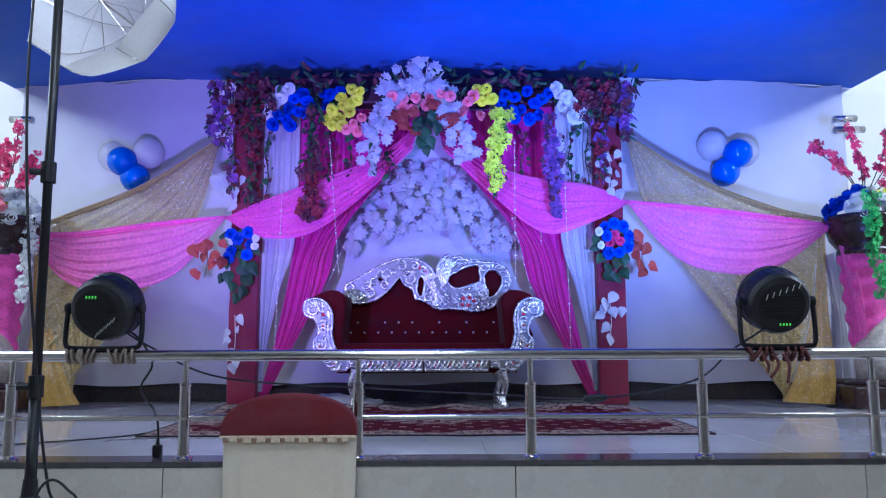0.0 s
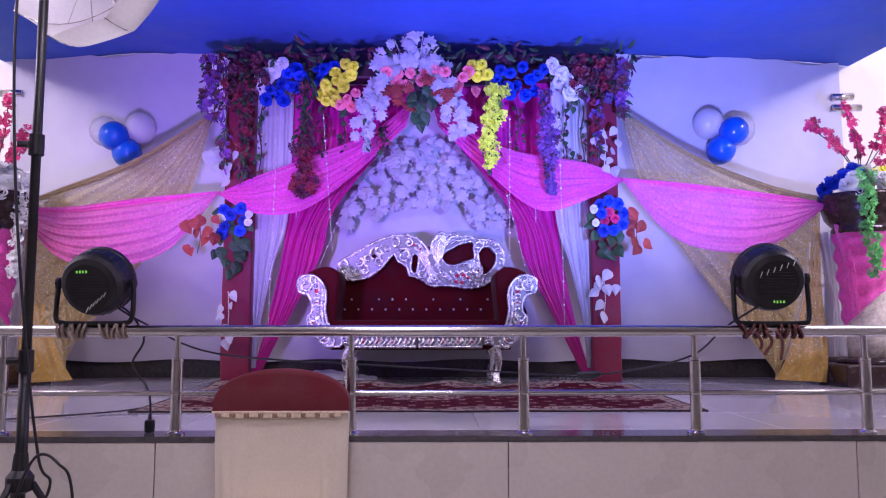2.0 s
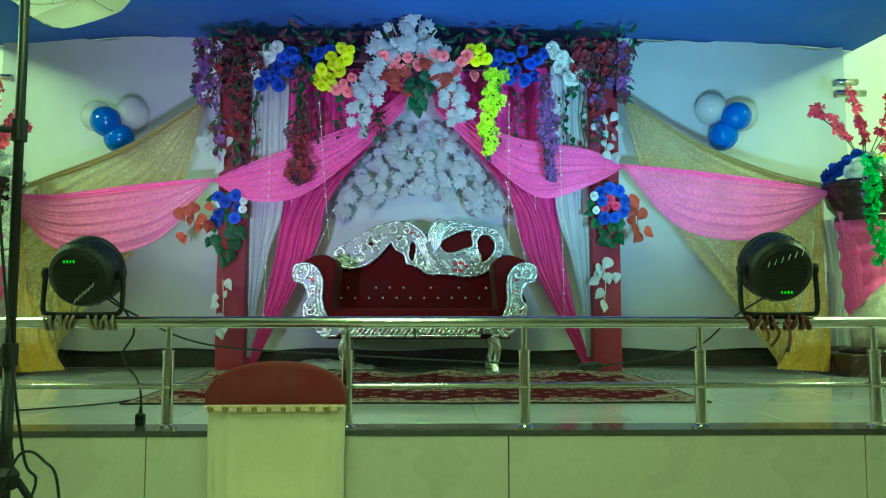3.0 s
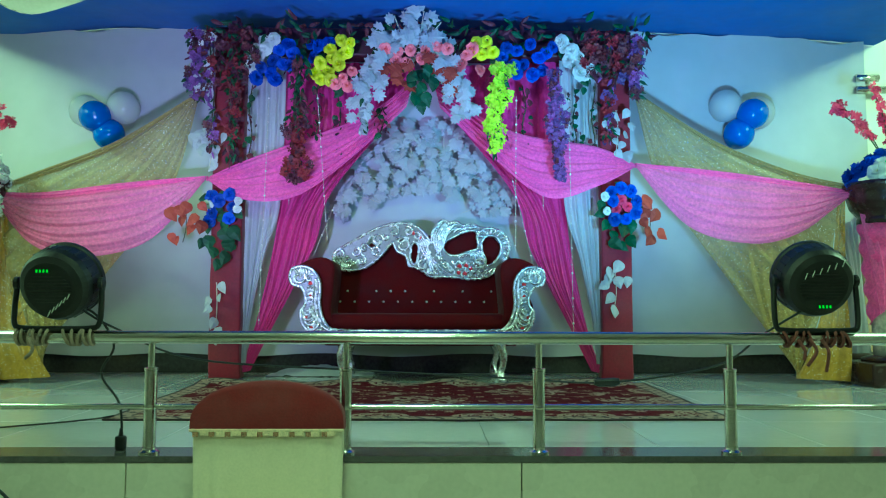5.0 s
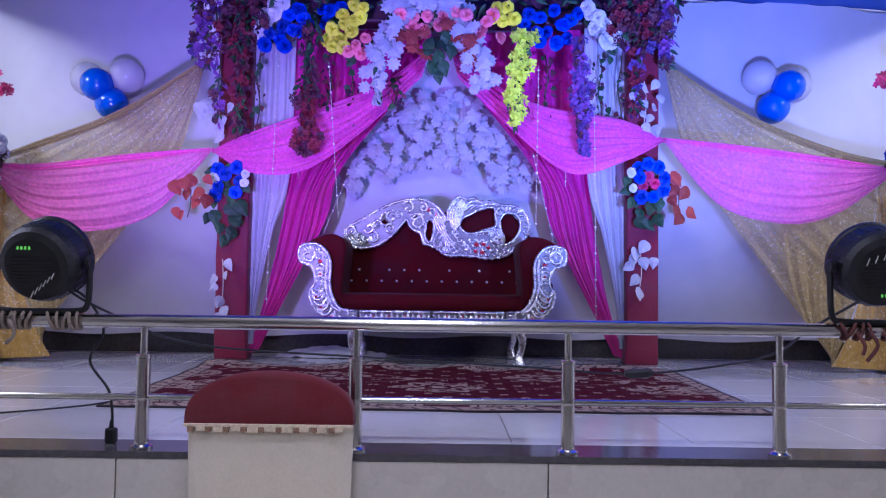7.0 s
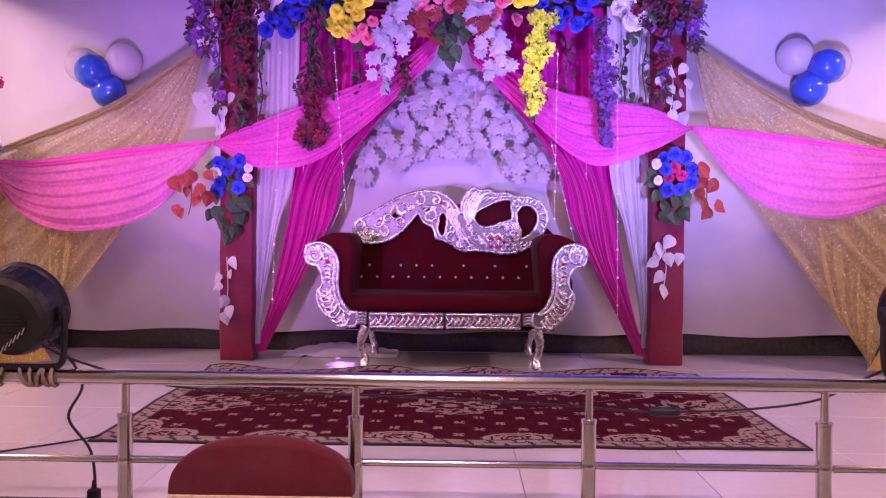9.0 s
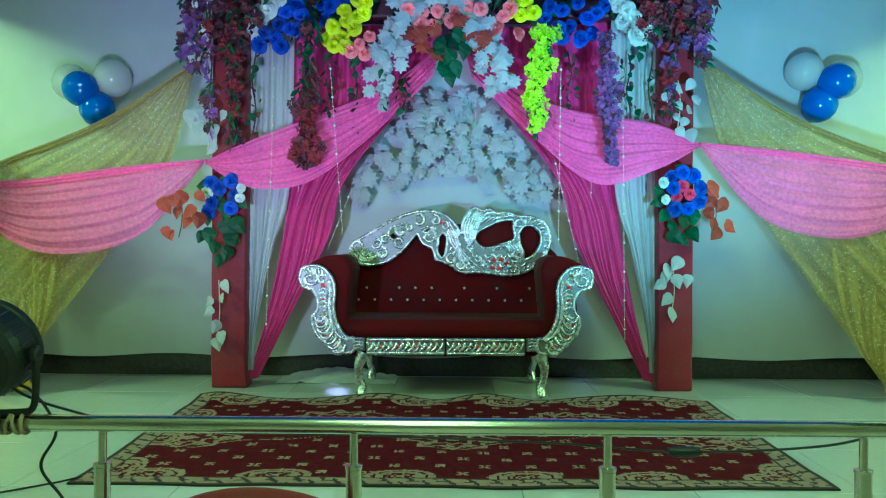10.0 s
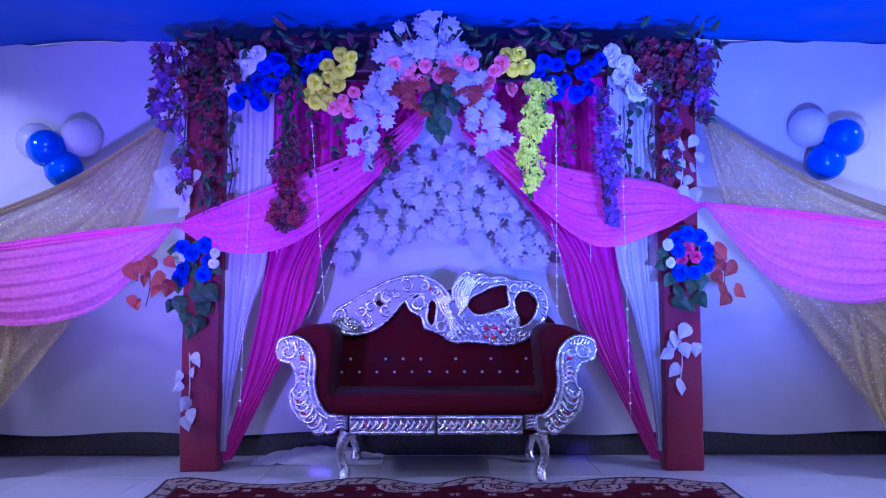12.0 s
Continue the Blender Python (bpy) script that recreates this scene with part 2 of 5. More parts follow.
# ---- mesh helpers ----
def part(name, bm, material, parent=None, label="", smooth=False):
    me = bpy.data.meshes.new(name)
    bm.to_mesh(me)
    bm.free()
    for m in (material if isinstance(material, (list, tuple)) else [material]):
        me.materials.append(m)
    if smooth:
        for p in me.polygons:
            p.use_smooth = True
    ob = new(name, me)
    if parent is not None:
        ob.parent = parent
    if label:
        ob["label"] = label
    return ob


def thing(name, at, label, category, group="", kind=""):
    ob = new(name)
    ob.empty_display_size = 0.1
    ob.location = at
    return tagged(ob, label, category, group, kind)


def box(bm, lo, hi, bevel=0.0, segments=2):
    vs = bmesh.ops.create_cube(bm, size=1)["verts"]
    c, s = [(a + b) / 2 for a, b in zip(lo, hi)], [b - a for a, b in zip(lo, hi)]
    for v in vs:
        v.co = Vector([c[i] + v.co[i] * s[i] for i in range(3)])
    if bevel:
        es = list({e for v in vs for e in v.link_edges})
        bmesh.ops.bevel(bm, geom=es, offset=bevel, segments=segments, affect="EDGES", profile=0.5)
    return bm


def boxed(lo, hi, bevel=0.0):
    return box(bmesh.new(), lo, hi, bevel)


def lathe(bm, profile, n=24, center=(0, 0, 0), axis=None):
    """Turn (radius, height) pairs about z, or about the matrix axis."""
    rings = []
    for r, h in profile:
        ring = []
        for i in range(n):
            a = 2 * math.pi * i / n
            p = Vector((r * math.cos(a), r * math.sin(a), h))
            ring.append(bm.verts.new((axis @ p if axis else p) + Vector(center)))
        rings.append(ring)
    for a, b in zip(rings, rings[1:]):
        for i in range(n):
            bm.faces.new((a[i], a[(i + 1) % n], b[(i + 1) % n], b[i]))
    for ring, flip in ((rings[0], True), (rings[-1], False)):
        if (ring[0].co - ring[n // 2].co).length > 1e-4:
            bm.faces.new(ring[::-1] if flip else ring)
    return bm


def smooth_line(points, steps=6, closed=False):
    """Catmull-Rom through the points."""
    ps = [Vector(p) for p in points]
    n = len(ps)
    out = []
    for i in range(n if closed else n - 1):
        if closed:
            a, b, c, d = ps[i - 1], ps[i], ps[(i + 1) % n], ps[(i + 2) % n]
        else:
            a, b, c, d = ps[max(i - 1, 0)], ps[i], ps[i + 1], ps[min(i + 2, n - 1)]
        for k in range(steps):
            t = k / steps
            out.append(0.5 * ((2 * b) + (c - a) * t + (2 * a - 5 * b + 4 * c - d) * t * t + (3 * b - a - 3 * c + d) * t ** 3))
    if not closed:
        out.append(ps[-1].copy())
    return out


def tube(bm, line, radius, n=8, taper=None):
    """A round tube along a line; taper gives the radius factor at 0 to 1."""
    line = [Vector(p) for p in line]
    rings = []
    up = Vector((0.13, 0.31, 0.94))
    for i, p in enumerate(line):
        way = (line[min(i + 1, len(line) - 1)] - line[max(i - 1, 0)])
        way = way.normalized() if way.length > 1e-9 else Vector((0, 0, 1))
        s = way.cross(up)
        s = s.normalized() if s.length > 1e-3 else Vector((1, 0, 0))
        w = s.cross(way).normalized()
        r = radius * (taper(i / max(1, len(line) - 1)) if taper else 1)
        rings.append([bm.verts.new(p + (s * math.cos(2 * math.pi * k / n) + w * math.sin(2 * math.pi * k / n)) * r) for k in range(n)])
    for a, b in zip(rings, rings[1:]):
        for k in range(n):
            bm.faces.new((a[k], a[(k + 1) % n], b[(k + 1) % n], b[k]))
    bm.faces.new(rings[0][::-1])
    bm.faces.new(rings[-1])
    return bm


def tubed(line, radius, n=8, taper=None):
    return tube(bmesh.new(), line, radius, n, taper)


def at_along(line, t):
    k = t * (len(line) - 1)
    i = min(int(k), len(line) - 2)
    return line[i].lerp(line[i + 1], k - i)


def drape(edge_a, edge_b, nu=40, nv=60, folds=9, depth=0.03, seed=0, pinch=(1.0, 1.0), sag=0.0):
    """Cloth between two edge lines, with uneven folds that run along them; pinch: fold depth at the start and the end."""
    bm = bmesh.new()
    a, b = smooth_line(edge_a, 8), smooth_line(edge_b, 8)
    rows = []
    for i in range(nu + 1):
        u = i / nu
        p, q = at_along(a, u), at_along(b, u)
        row = []
        amp = depth * (pinch[0] + (pinch[1] - pinch[0]) * u)
        for j in range(nv + 1):
            v = j / nv
            w = v + 0.05 * noise.noise((u * 2.0, v * 3.0, seed))
            f = math.sin(w * folds * 2 * math.pi + seed) + 0.5 * math.sin(w * folds * 4.7 * math.pi + 2 * seed + u * 2)
            f += 1.2 * noise.noise((v * folds * 0.8, u * 1.5, seed + 7.7))
            c = p.lerp(q, v)
            c = c + Vector((0, -amp * f, 0)) + Vector((0, -sag * math.sin(math.pi * v), 0))
            row.append(bm.verts.new(c))
        rows.append(row)
    for r, s in zip(rows, rows[1:]):
        for j in range(nv):
            bm.faces.new((r[j], r[j + 1], s[j + 1], s[j]))
    return bm


def plate(loops, half, bevel, steps=5):
    """A flat carved plate in the x-z plane out of smooth closed loops (the first outside, the others holes)."""
    cu = bpy.data.curves.new("plate_outline", "CURVE")
    cu.dimensions, cu.fill_mode, cu.extrude, cu.bevel_depth, cu.bevel_resolution = "2D", "BOTH", half, bevel, 2
    for loop in loops:
        pts = smooth_line([(x, z, 0) for x, z in loop], steps, True)
        sp = cu.splines.new("POLY")
        sp.points.add(len(pts) - 1)
        for q, p in zip(sp.points, pts):
            q.co = (p.x, p.y, 0, 1)
        sp.use_cyclic_u = True
    tmp = bpy.data.objects.new("plate_outline", cu)
    me = bpy.data.meshes.new_from_object(tmp)
    bm = bmesh.new()
    bm.from_mesh(me)
    bpy.data.objects.remove(tmp)
    bpy.data.meshes.remove(me)
    bpy.data.curves.remove(cu)
    bmesh.ops.transform(bm, matrix=Matrix.Rotation(radians(90), 4, "X"), verts=bm.verts)
    return bm


# ---- the hall ----
def slab(name, lo, hi, material, label, category="wall"):
    return tagged(part(name, boxed(lo, hi), material), label, category, kind="structure")


WALL_Y, STAGE_Y, HALL_Z = 6.24, 3.01, -0.72
slab("wall_north", (-6, WALL_Y, HALL_Z), (6, WALL_Y + 0.2, 3.3), M_WALL, "white painted wall behind the stage")
slab("wall_south", (-6, -5.2, HALL_Z), (6, -5.0, 3.3), M_WALL, "white painted hall wall")
slab("wall_west", (-6.2, -5.2, HALL_Z), (-6, 6.44, 3.3), M_WALL, "white painted hall side wall")
slab("wall_east", (6, -5.2, HALL_Z), (6.2, 6.44, 3.3), M_WALL, "white painted hall side wall")
slab("ceiling", (-6.2, -5.2, 3.1), (6.2, 6.44, 3.3), M_WALL, "white plastered hall ceiling", "ceiling")
slab("ground", (-6.2, -5.2, HALL_Z - 0.1), (6.2, 6.44, HALL_Z), M_HALLFLOOR, "beige tiled hall floor", "floor")
# Made-up fixtures round the unseen hall lamps.
for hx, hy, power in HALL:
    tl = thing("ceiling_light", (hx, hy, 3.1), "white light panel, unseen and assumed, on the hall ceiling", "ceiling light", "hall lights")
    part("housing", boxed((-0.63, -0.15, -0.045), (0.63, 0.15, 0.0), 0.006), M_WALL, tl)
    part("diffuser", boxed((-0.6, -0.125, -0.06), (0.6, 0.125, -0.046), 0.004), M_LAMPPANEL, tl, "glowing white diffuser")
stage = slab("stage", (-6, STAGE_Y + 0.02, HALL_Z), (6, WALL_Y, -0.012), M_GROUT, "raised stage with cream tiled front", "stage")
coping = slab("trim", (-6, STAGE_Y - 0.015, -0.02), (6, 3.17, 0.0), M_COPING, "grey granite coping along the stage edge", "coping")
skirting = slab("baseboard", (-6, WALL_Y - 0.02, 0.0), (6, WALL_Y, 0.15), M_GRANITE, "dark granite skirting along the wall", "skirting")
# a blue cloth drawn tight under the ceiling
bm = bmesh.new()
rows = []
for i in range(41):
    row = []
    for j in range(25):
        x = -3.42 + 6.84 * i / 40
        y = 6.235 - 3.03 * j / 24
        z = 2.585 - 0.012 * math.sin(i * 0.8) * (1 - j / 24) - 0.05 * math.sin(math.pi * j / 24) - 0.06 * max(0, abs(x) - 2.3)
        row.append(bm.verts.new((x, y, z + 0.01 * noise.noise((x * 1.5, y * 0.6, 0)))))
    rows.append(row)
for r, s in zip(rows, rows[1:]):
    for j in range(24):
        bm.faces.new((r[j], r[j + 1], s[j + 1], s[j]))
tagged(part("ceiling_drape", bm, M_BLUE, smooth=True), "deep blue cloth stretched below the ceiling", "ceiling cloth", kind="structure")
# the white sheet over the wall
bm = bmesh.new()
rows = []
for i in range(121):
    row = []
    for j in range(41):
        x, v = -3.3 + 6.6 * i / 120, j / 40
        z = 0.135 + 0.012 * math.sin(i * 0.31) + (2.44 + 0.012 * math.sin(i * 0.8)) * v - 0.06 * max(0, abs(x) - 2.3) * v
        y = WALL_Y - 0.05 - 0.014 * noise.noise((x * 2.2, z * 0.5, 3)) - 0.006 * noise.noise((x * 6, z * 3, 9))
        if abs(x) > 3.1:
            y -= 0.03 * (1 + math.sin(x * 60)) * (abs(x) - 3.1) * 5
        row.append(bm.verts.new((x, y, z)))
    rows.append(row)
for r, s in zip(rows, rows[1:]):
    for j in range(40):
        bm.faces.new((r[j], s[j], s[j + 1], r[j + 1]))
tagged(part("backdrop", bm, M_SHEET, smooth=True), "white cloth sheet hung over the stage wall", "backdrop cloth", kind="structure")

# ---- the rail ----
RAIL_Y = 3.045
rail = thing("stage_railing", (0, RAIL_Y, 0), "low stainless steel railing on the stage edge", "railing")
part("top_rail", tubed([(-4.5, 0, 0.388), (4.5, 0, 0.388)], 0.022, 20), M_STEEL, rail, smooth=True)
part("lower_rail", tubed([(-4.5, 0, 0.155), (4.5, 0, 0.155)], 0.0105, 14), M_STEEL, rail, smooth=True)
for k in range(-5, 6):
    bm = bmesh.new()
    x = 0.362 + 0.656 * k
    lathe(bm, [(0.034, 0), (0.034, 0.008), (0.0225, 0.014), (0.021, 0.02), (0.021, 0.275), (0.023, 0.277), (0.023, 0.285), (0.011, 0.287), (0.011, 0.37)], 20, (x, 0, 0))
    lathe(bm, [(0.0235, 0.148), (0.0245, 0.155), (0.0235, 0.162)], 20, (x, 0, 0))
    part("post", bm, M_STEEL, rail, smooth=False)

# ---- decorated frame ----
CX, COL_Y = -0.055, 5.73
arch = thing("backdrop_frame", (CX, COL_Y, 0), "maroon cloth wrapped rectangular stage frame", "stage frame")
for side in (-1, 1):
    bm = boxed((side * 1.34 - 0.105, 0, 0), (side * 1.34 + 0.105, 0.12, 2.42), 0.012)
    bmesh.ops.subdivide_edges(bm, edges=[e for e in bm.edges if abs(e.verts[0].co.z - e.verts[1].co.z) > 1], cuts=24)
    for v in bm.verts:
        f = max(0.0, 0.35 - v.co.z) / 0.35
        v.co.x += 0.006 * noise.noise((v.co.z * 7, side, v.co.y * 9)) + 0.02 * f * f * noise.noise((v.co.z * 30, v.co.x * 9, 1))
        v.co.y -= 0.006 * noise.noise((v.co.z * 9, v.co.x * 11, 4)) + 0.012 * f * noise.noise((v.co.z * 40, v.co.x * 14, 6))
    part("column", bm, M_MAROON, arch, smooth=True)
bm = boxed((-1.45, 0.02, 2.24), (1.45, 0.18, 2.44), 0.015)
part("beam", bm, M_DARKLEAF, arch, "dark cloth beam under the flowers")


def mirror(points, side):
    return [(CX + side * x, y, z) for x, y, z in points]


for side in (-1, 1):
    dz = 0.1 if side > 0 else -0.01
    cur = thing("magenta_curtain", (0, 0, 0), "magenta satin curtain gathered toward the column foot", "curtain", "stage curtains")
    part("cloth", drape(mirror([(1.0, 5.85, 2.25), (1.0, 5.85, 1.4), (1.03, 5.85, 0.98), (1.12, 5.84, 0.5), (1.2, 5.82, 0.18), (1.265, 5.8, 0.03)], side),
                        mirror([(0.06, 5.9, 2.2), (0.14, 5.9, 1.94), (0.64, 5.88, 1.3), (0.755, 5.86, 0.91), (1.04, 5.84, 0.33), (1.175, 5.82, 0.05)], side),
                        70, 110, 5, 0.019, 3 + side, (1.0, 0.6)), M_MAGENTA, cur, smooth=True)
    cur = thing("white_curtain", (0, 0, 0), "white satin curtain hanging beside the column", "curtain", "stage curtains")
    part("cloth", drape(mirror([(1.275, 5.83, 2.3), (1.27, 5.83, 1.4), (1.26, 5.82, 0.6), (1.25, 5.81, 0.2), (1.24, 5.8, 0.1)], side),
                        mirror([(0.96, 5.8, 2.3), (0.985, 5.8, 1.25), (1.09, 5.8, 0.85), (1.18, 5.8, 0.4), (1.205, 5.79, 0.1)], side),
                        50, 60, 3, 0.017, 5 + side, (1.0, 0.8)), M_WHITECURTAIN, cur, smooth=True)
    sw = thing("pink_swag", (0, 0, 0), "sheer pink net swag tied to the column", "swag", "pink swags")
    part("cloth", drape(mirror([(1.465, 5.69, 1.375 + dz), (1.2, 5.66, 1.49 + dz), (0.7, 5.7, 1.68), (0.38, 5.76, 1.83), (0.07, 5.84, 2.1)], side),
                        mirror([(1.465, 5.68, 1.355 + dz), (1.2, 5.62, 1.215 + dz), (0.85, 5.62, 1.23), (0.5, 5.7, 1.5), (0.12, 5.84, 1.9)], side),
                        60, 70, 5, 0.02, 11 + side, (0.25, 0.8)), M_PINK, sw, smooth=True)
    part("knot", lathe(bmesh.new(), [(0.002, -0.018), (0.008, -0.01), (0.01, 0), (0.007, 0.012), (0.002, 0.02)], 12, mirror([(1.465, 5.683, 1.365 + dz)], side)[0]), M_PINK, sw, smooth=True)
# side drapes toward the urns
for side in (-1, 1):
    kx, kz = (1.405, 1.475) if side > 0 else (-1.525, 1.365)
    tx, tz = (2.76, 1.25) if side > 0 else (-2.82, 1.2)
    gx, gz = (1.45, 1.97) if side > 0 else (-1.63, 1.93)
    ty = 5.5
    g = thing("gold_drape", (0, 0, 0), "sheer gold glitter net drape spread from frame to urn", "drape", "gold drapes")
    gold = drape([(gx, 5.72, gz), (gx + side * 0.5, 5.68, gz - 0.33), (gx + side * 1.0, 5.6, gz - 0.56), (tx, ty, tz + 0.06)],
                 [(gx - side * 0.02, 5.74, gz - 0.03), (gx + side * 0.12, 5.72, gz - 0.6), (gx + side * 0.4, 5.66, gz - 1.05), (gx + side * 0.95, 5.48, 0.08)], 60, 80, 7, 0.018, 21 + side, (0.5, 1.0), 0.04)
    part("upper_cloth", gold, M_GOLD, g, smooth=True)
    part("gathered_edge", drape([(gx, 5.71, gz + 0.005), (gx + side * 0.5, 5.67, gz - 0.325), (gx + side * 1.0, 5.59, gz - 0.555), (tx, ty - 0.01, tz + 0.065)],
                                [(gx, 5.7, gz - 0.02), (gx + side * 0.5, 5.66, gz - 0.375), (gx + side * 1.0, 5.58, gz - 0.605), (tx, ty - 0.015, tz + 0.035)], 40, 14, 2, 0.012, 27 + side, (0.8, 0.6)), M_GOLDEDGE, g, "bundled gold upper edge", smooth=True)
    part("tail", drape([(tx, ty, tz + 0.06), (tx - side * 0.02, ty - 0.01, 0.7), (tx - side * 0.02, 5.44, 0.25), (tx - side * 0.05, 5.42, 0.02)],
                       [(tx - side * 0.06, ty - 0.02, tz), (tx - side * 0.13, ty - 0.03, 0.7), (tx - side * 0.3, 5.42, 0.25), (tx - side * 0.42, 5.4, 0.04)], 40, 40, 2, 0.012, 31 + side, (0.4, 1.2)), M_GOLDDENSE, g, "denser gold hem gathered on the floor", smooth=True)
    part("lower_cloth", drape([(tx - side * 0.06, ty, tz), (tx - side * 0.12, ty, 0.7), (tx - side * 0.3, 5.44, 0.25), (tx - side * 0.4, 5.42, 0.04)],
                              [(gx + side * 1.0, 5.6, gz - 0.57), (gx + side * 0.7, 5.58, gz - 1.0), (gx + side * 0.75, 5.5, 0.4), (gx + side * 0.95, 5.46, 0.08)], 50, 40, 4, 0.012, 37 + side), M_GOLD, g, smooth=True)
    p = thing("pink_side_swag", (0, 0, 0), "sheer pink net swag draped from column to urn", "swag", "pink swags")
    part("cloth", drape([(kx, 5.67, kz), (kx + side * 0.5, 5.6, kz - 0.06), (kx + side * 1.0, 5.52, kz - 0.14), (tx, ty - 0.03, tz + 0.02)],
                        [(kx, 5.66, kz - 0.02), (kx + side * 0.32, 5.55, kz - 0.44), (kx + side * 0.72, 5.48, kz - 0.56), (kx + side * 1.05, 5.46, kz - 0.48), (tx, ty - 0.04, tz - 0.03)], 60, 70, 6, 0.016, 41 + side, (0.4, 0.8), 0.03), M_PINKSHEER, p, smooth=True)
    part("gathered_edge", drape([(kx, 5.66, kz + 0.004), (kx + side * 0.5, 5.59, kz - 0.055), (kx + side * 1.0, 5.51, kz - 0.135), (tx, ty - 0.035, tz + 0.024)],
                                [(kx, 5.655, kz - 0.02), (kx + side * 0.5, 5.58, kz - 0.1), (kx + side * 1.0, 5.5, kz - 0.175), (tx, ty - 0.04, tz)], 40, 16, 2, 0.01, 47 + side, (0.5, 0.8)), M_PINK, p, "denser gathered upper edge", smooth=True)
    part("knot", lathe(bmesh.new(), [(0.004, -0.035), (0.014, -0.022), (0.018, 0), (0.012, 0.022), (0.004, 0.035)], 12, (tx, ty - 0.04, tz)), M_PINK, p, smooth=True)

# ---- rug ----
RX0, RX1, RY0, RY1 = -1.43, 1.345, 3.79, 5.40


def rug_tone(x, y):
    """0 maroon, 1 cream, 2 dark, by the place on the rug."""
    ex, ey = min(x - RX0, RX1 - x), min(y - RY0, RY1 - y)
    e = min(ex, ey)
    along = x if ey < ex else y
    if e < 0.02:
        return 2
    if e < 0.085:
        wob = math.sin(along * 38) * math.sin(along * 97 + e * 60)
        return 2 if wob > 0.45 or (0.045 < e < 0.055 and math.sin(along * 60) > 0.2) else 1
    if e < 0.1:
        return 2
    # half medallions along the inner border
    s = (along / 0.47) % 1 - 0.5
    d = math.hypot(s * 0.47 / 1.6, e - 0.12)
    if d < 0.085:
        return 1 if (int(d * 120) % 3 != 1 or math.sin(s * 60) > 0.6) and not (0.02 < d < 0.03) else 0
    # medallions in the middle
    cx, cy = (RX0 + RX1) / 2, (RY0 + RY1) / 2
    for k in (-2, -1, 0, 1, 2):
        dx, dy = x - cx - k * 0.58, y - cy - (0.3 if k % 2 else -0.12)
        a, r = math.atan2(dy, dx), math.hypot(dx, dy * 1.25)
        edge = 0.2 + 0.03 * math.cos(8 * a)
        if r < edge:
            ring = r / edge
            if ring > 0.86 or 0.45 < ring < 0.56:
                return 1
            if ring < 0.2 or (0.6 < ring < 0.82 and math.cos(8 * a + 1) > 0.25):
                return 1
            return 0
    # small four-petalled flowers in a staggered field, and thin vines
    row = math.floor(y / 0.1)
    fx, fy = (x + (0.09 if row % 2 else 0)) % 0.18 - 0.09, y % 0.1 - 0.05
    r, a = math.hypot(fx, fy), math.atan2(fy, fx)
    if r < 0.024 * abs(math.sin(2 * a)) + 0.004 and r > 0.004:
        return 1
    if abs(math.sin(x * 5.5 + 1.3 * math.sin(y * 9)) * 0.3 + (y - cy) * 0.9 - 0.1 * math.sin(x * 11)) < 0.008:
        return 1
    return 0


NX, NY = 284, 162
verts, faces, tones = [], [], []
for j in range(NY + 1):
    for i in range(NX + 1):
        x, y = RX0 + (RX1 - RX0) * i / NX, RY0 + (RY1 - RY0) * j / NY
        back = max(0.0, (j / NY - 0.88) / 0.12)
        z = 0.008 + back * 0.016 * (1 + math.sin(x * 9 + math.sin(x * 4))) + 0.002 * noise.noise((x * 5, y * 5, 0))
        edge = 0.012 * noise.noise((x * 3, y * 3, 5))
        middle = (RX0 + RX1) / 2
        verts.append((middle + (x - middle) * (0.985 + 0.035 * j / NY) + edge, y + edge * 2, z))
for j in range(NY):
    for i in range(NX):
        a = j * (NX + 1) + i
        faces.append((a, a + 1, a + NX + 2, a + NX + 1))
        tones.append(rug_tone(RX0 + (RX1 - RX0) * (i + 0.5) / NX, RY0 + (RY1 - RY0) * (j + 0.5) / NY))
me = bpy.data.meshes.new("rug")
me.from_pydata(verts, [], faces)
for m in (M_RUG, M_RUGCREAM, M_RUGDARK):
    me.materials.append(m)
me.polygons.foreach_set("material_index", tones)
rug = tagged(new("rug", me), "maroon rug with cream floral pattern on the stage floor", "rug")
rim = rug.modifiers.new("thickness", "SOLIDIFY")
rim.thickness, rim.offset = 0.007, -1

# ---- sofa ----
sofa = thing("wedding_sofa", (0, 0, 0), "maroon velvet sofa with carved silver swan frame", "sofa")


def crest_points(pairs):
    """Outline points of the crest, counted from its upper corner in steps of about 1.1 mm."""
    return [(-0.751 + a * 0.001093, 1.142 - b * 0.00109) for a, b in pairs]


def front_points(pairs):
    return [(-0.9 + (a - 45) * 0.0018, 0.712 - (b - 255) * 0.0018) for a, b in pairs]


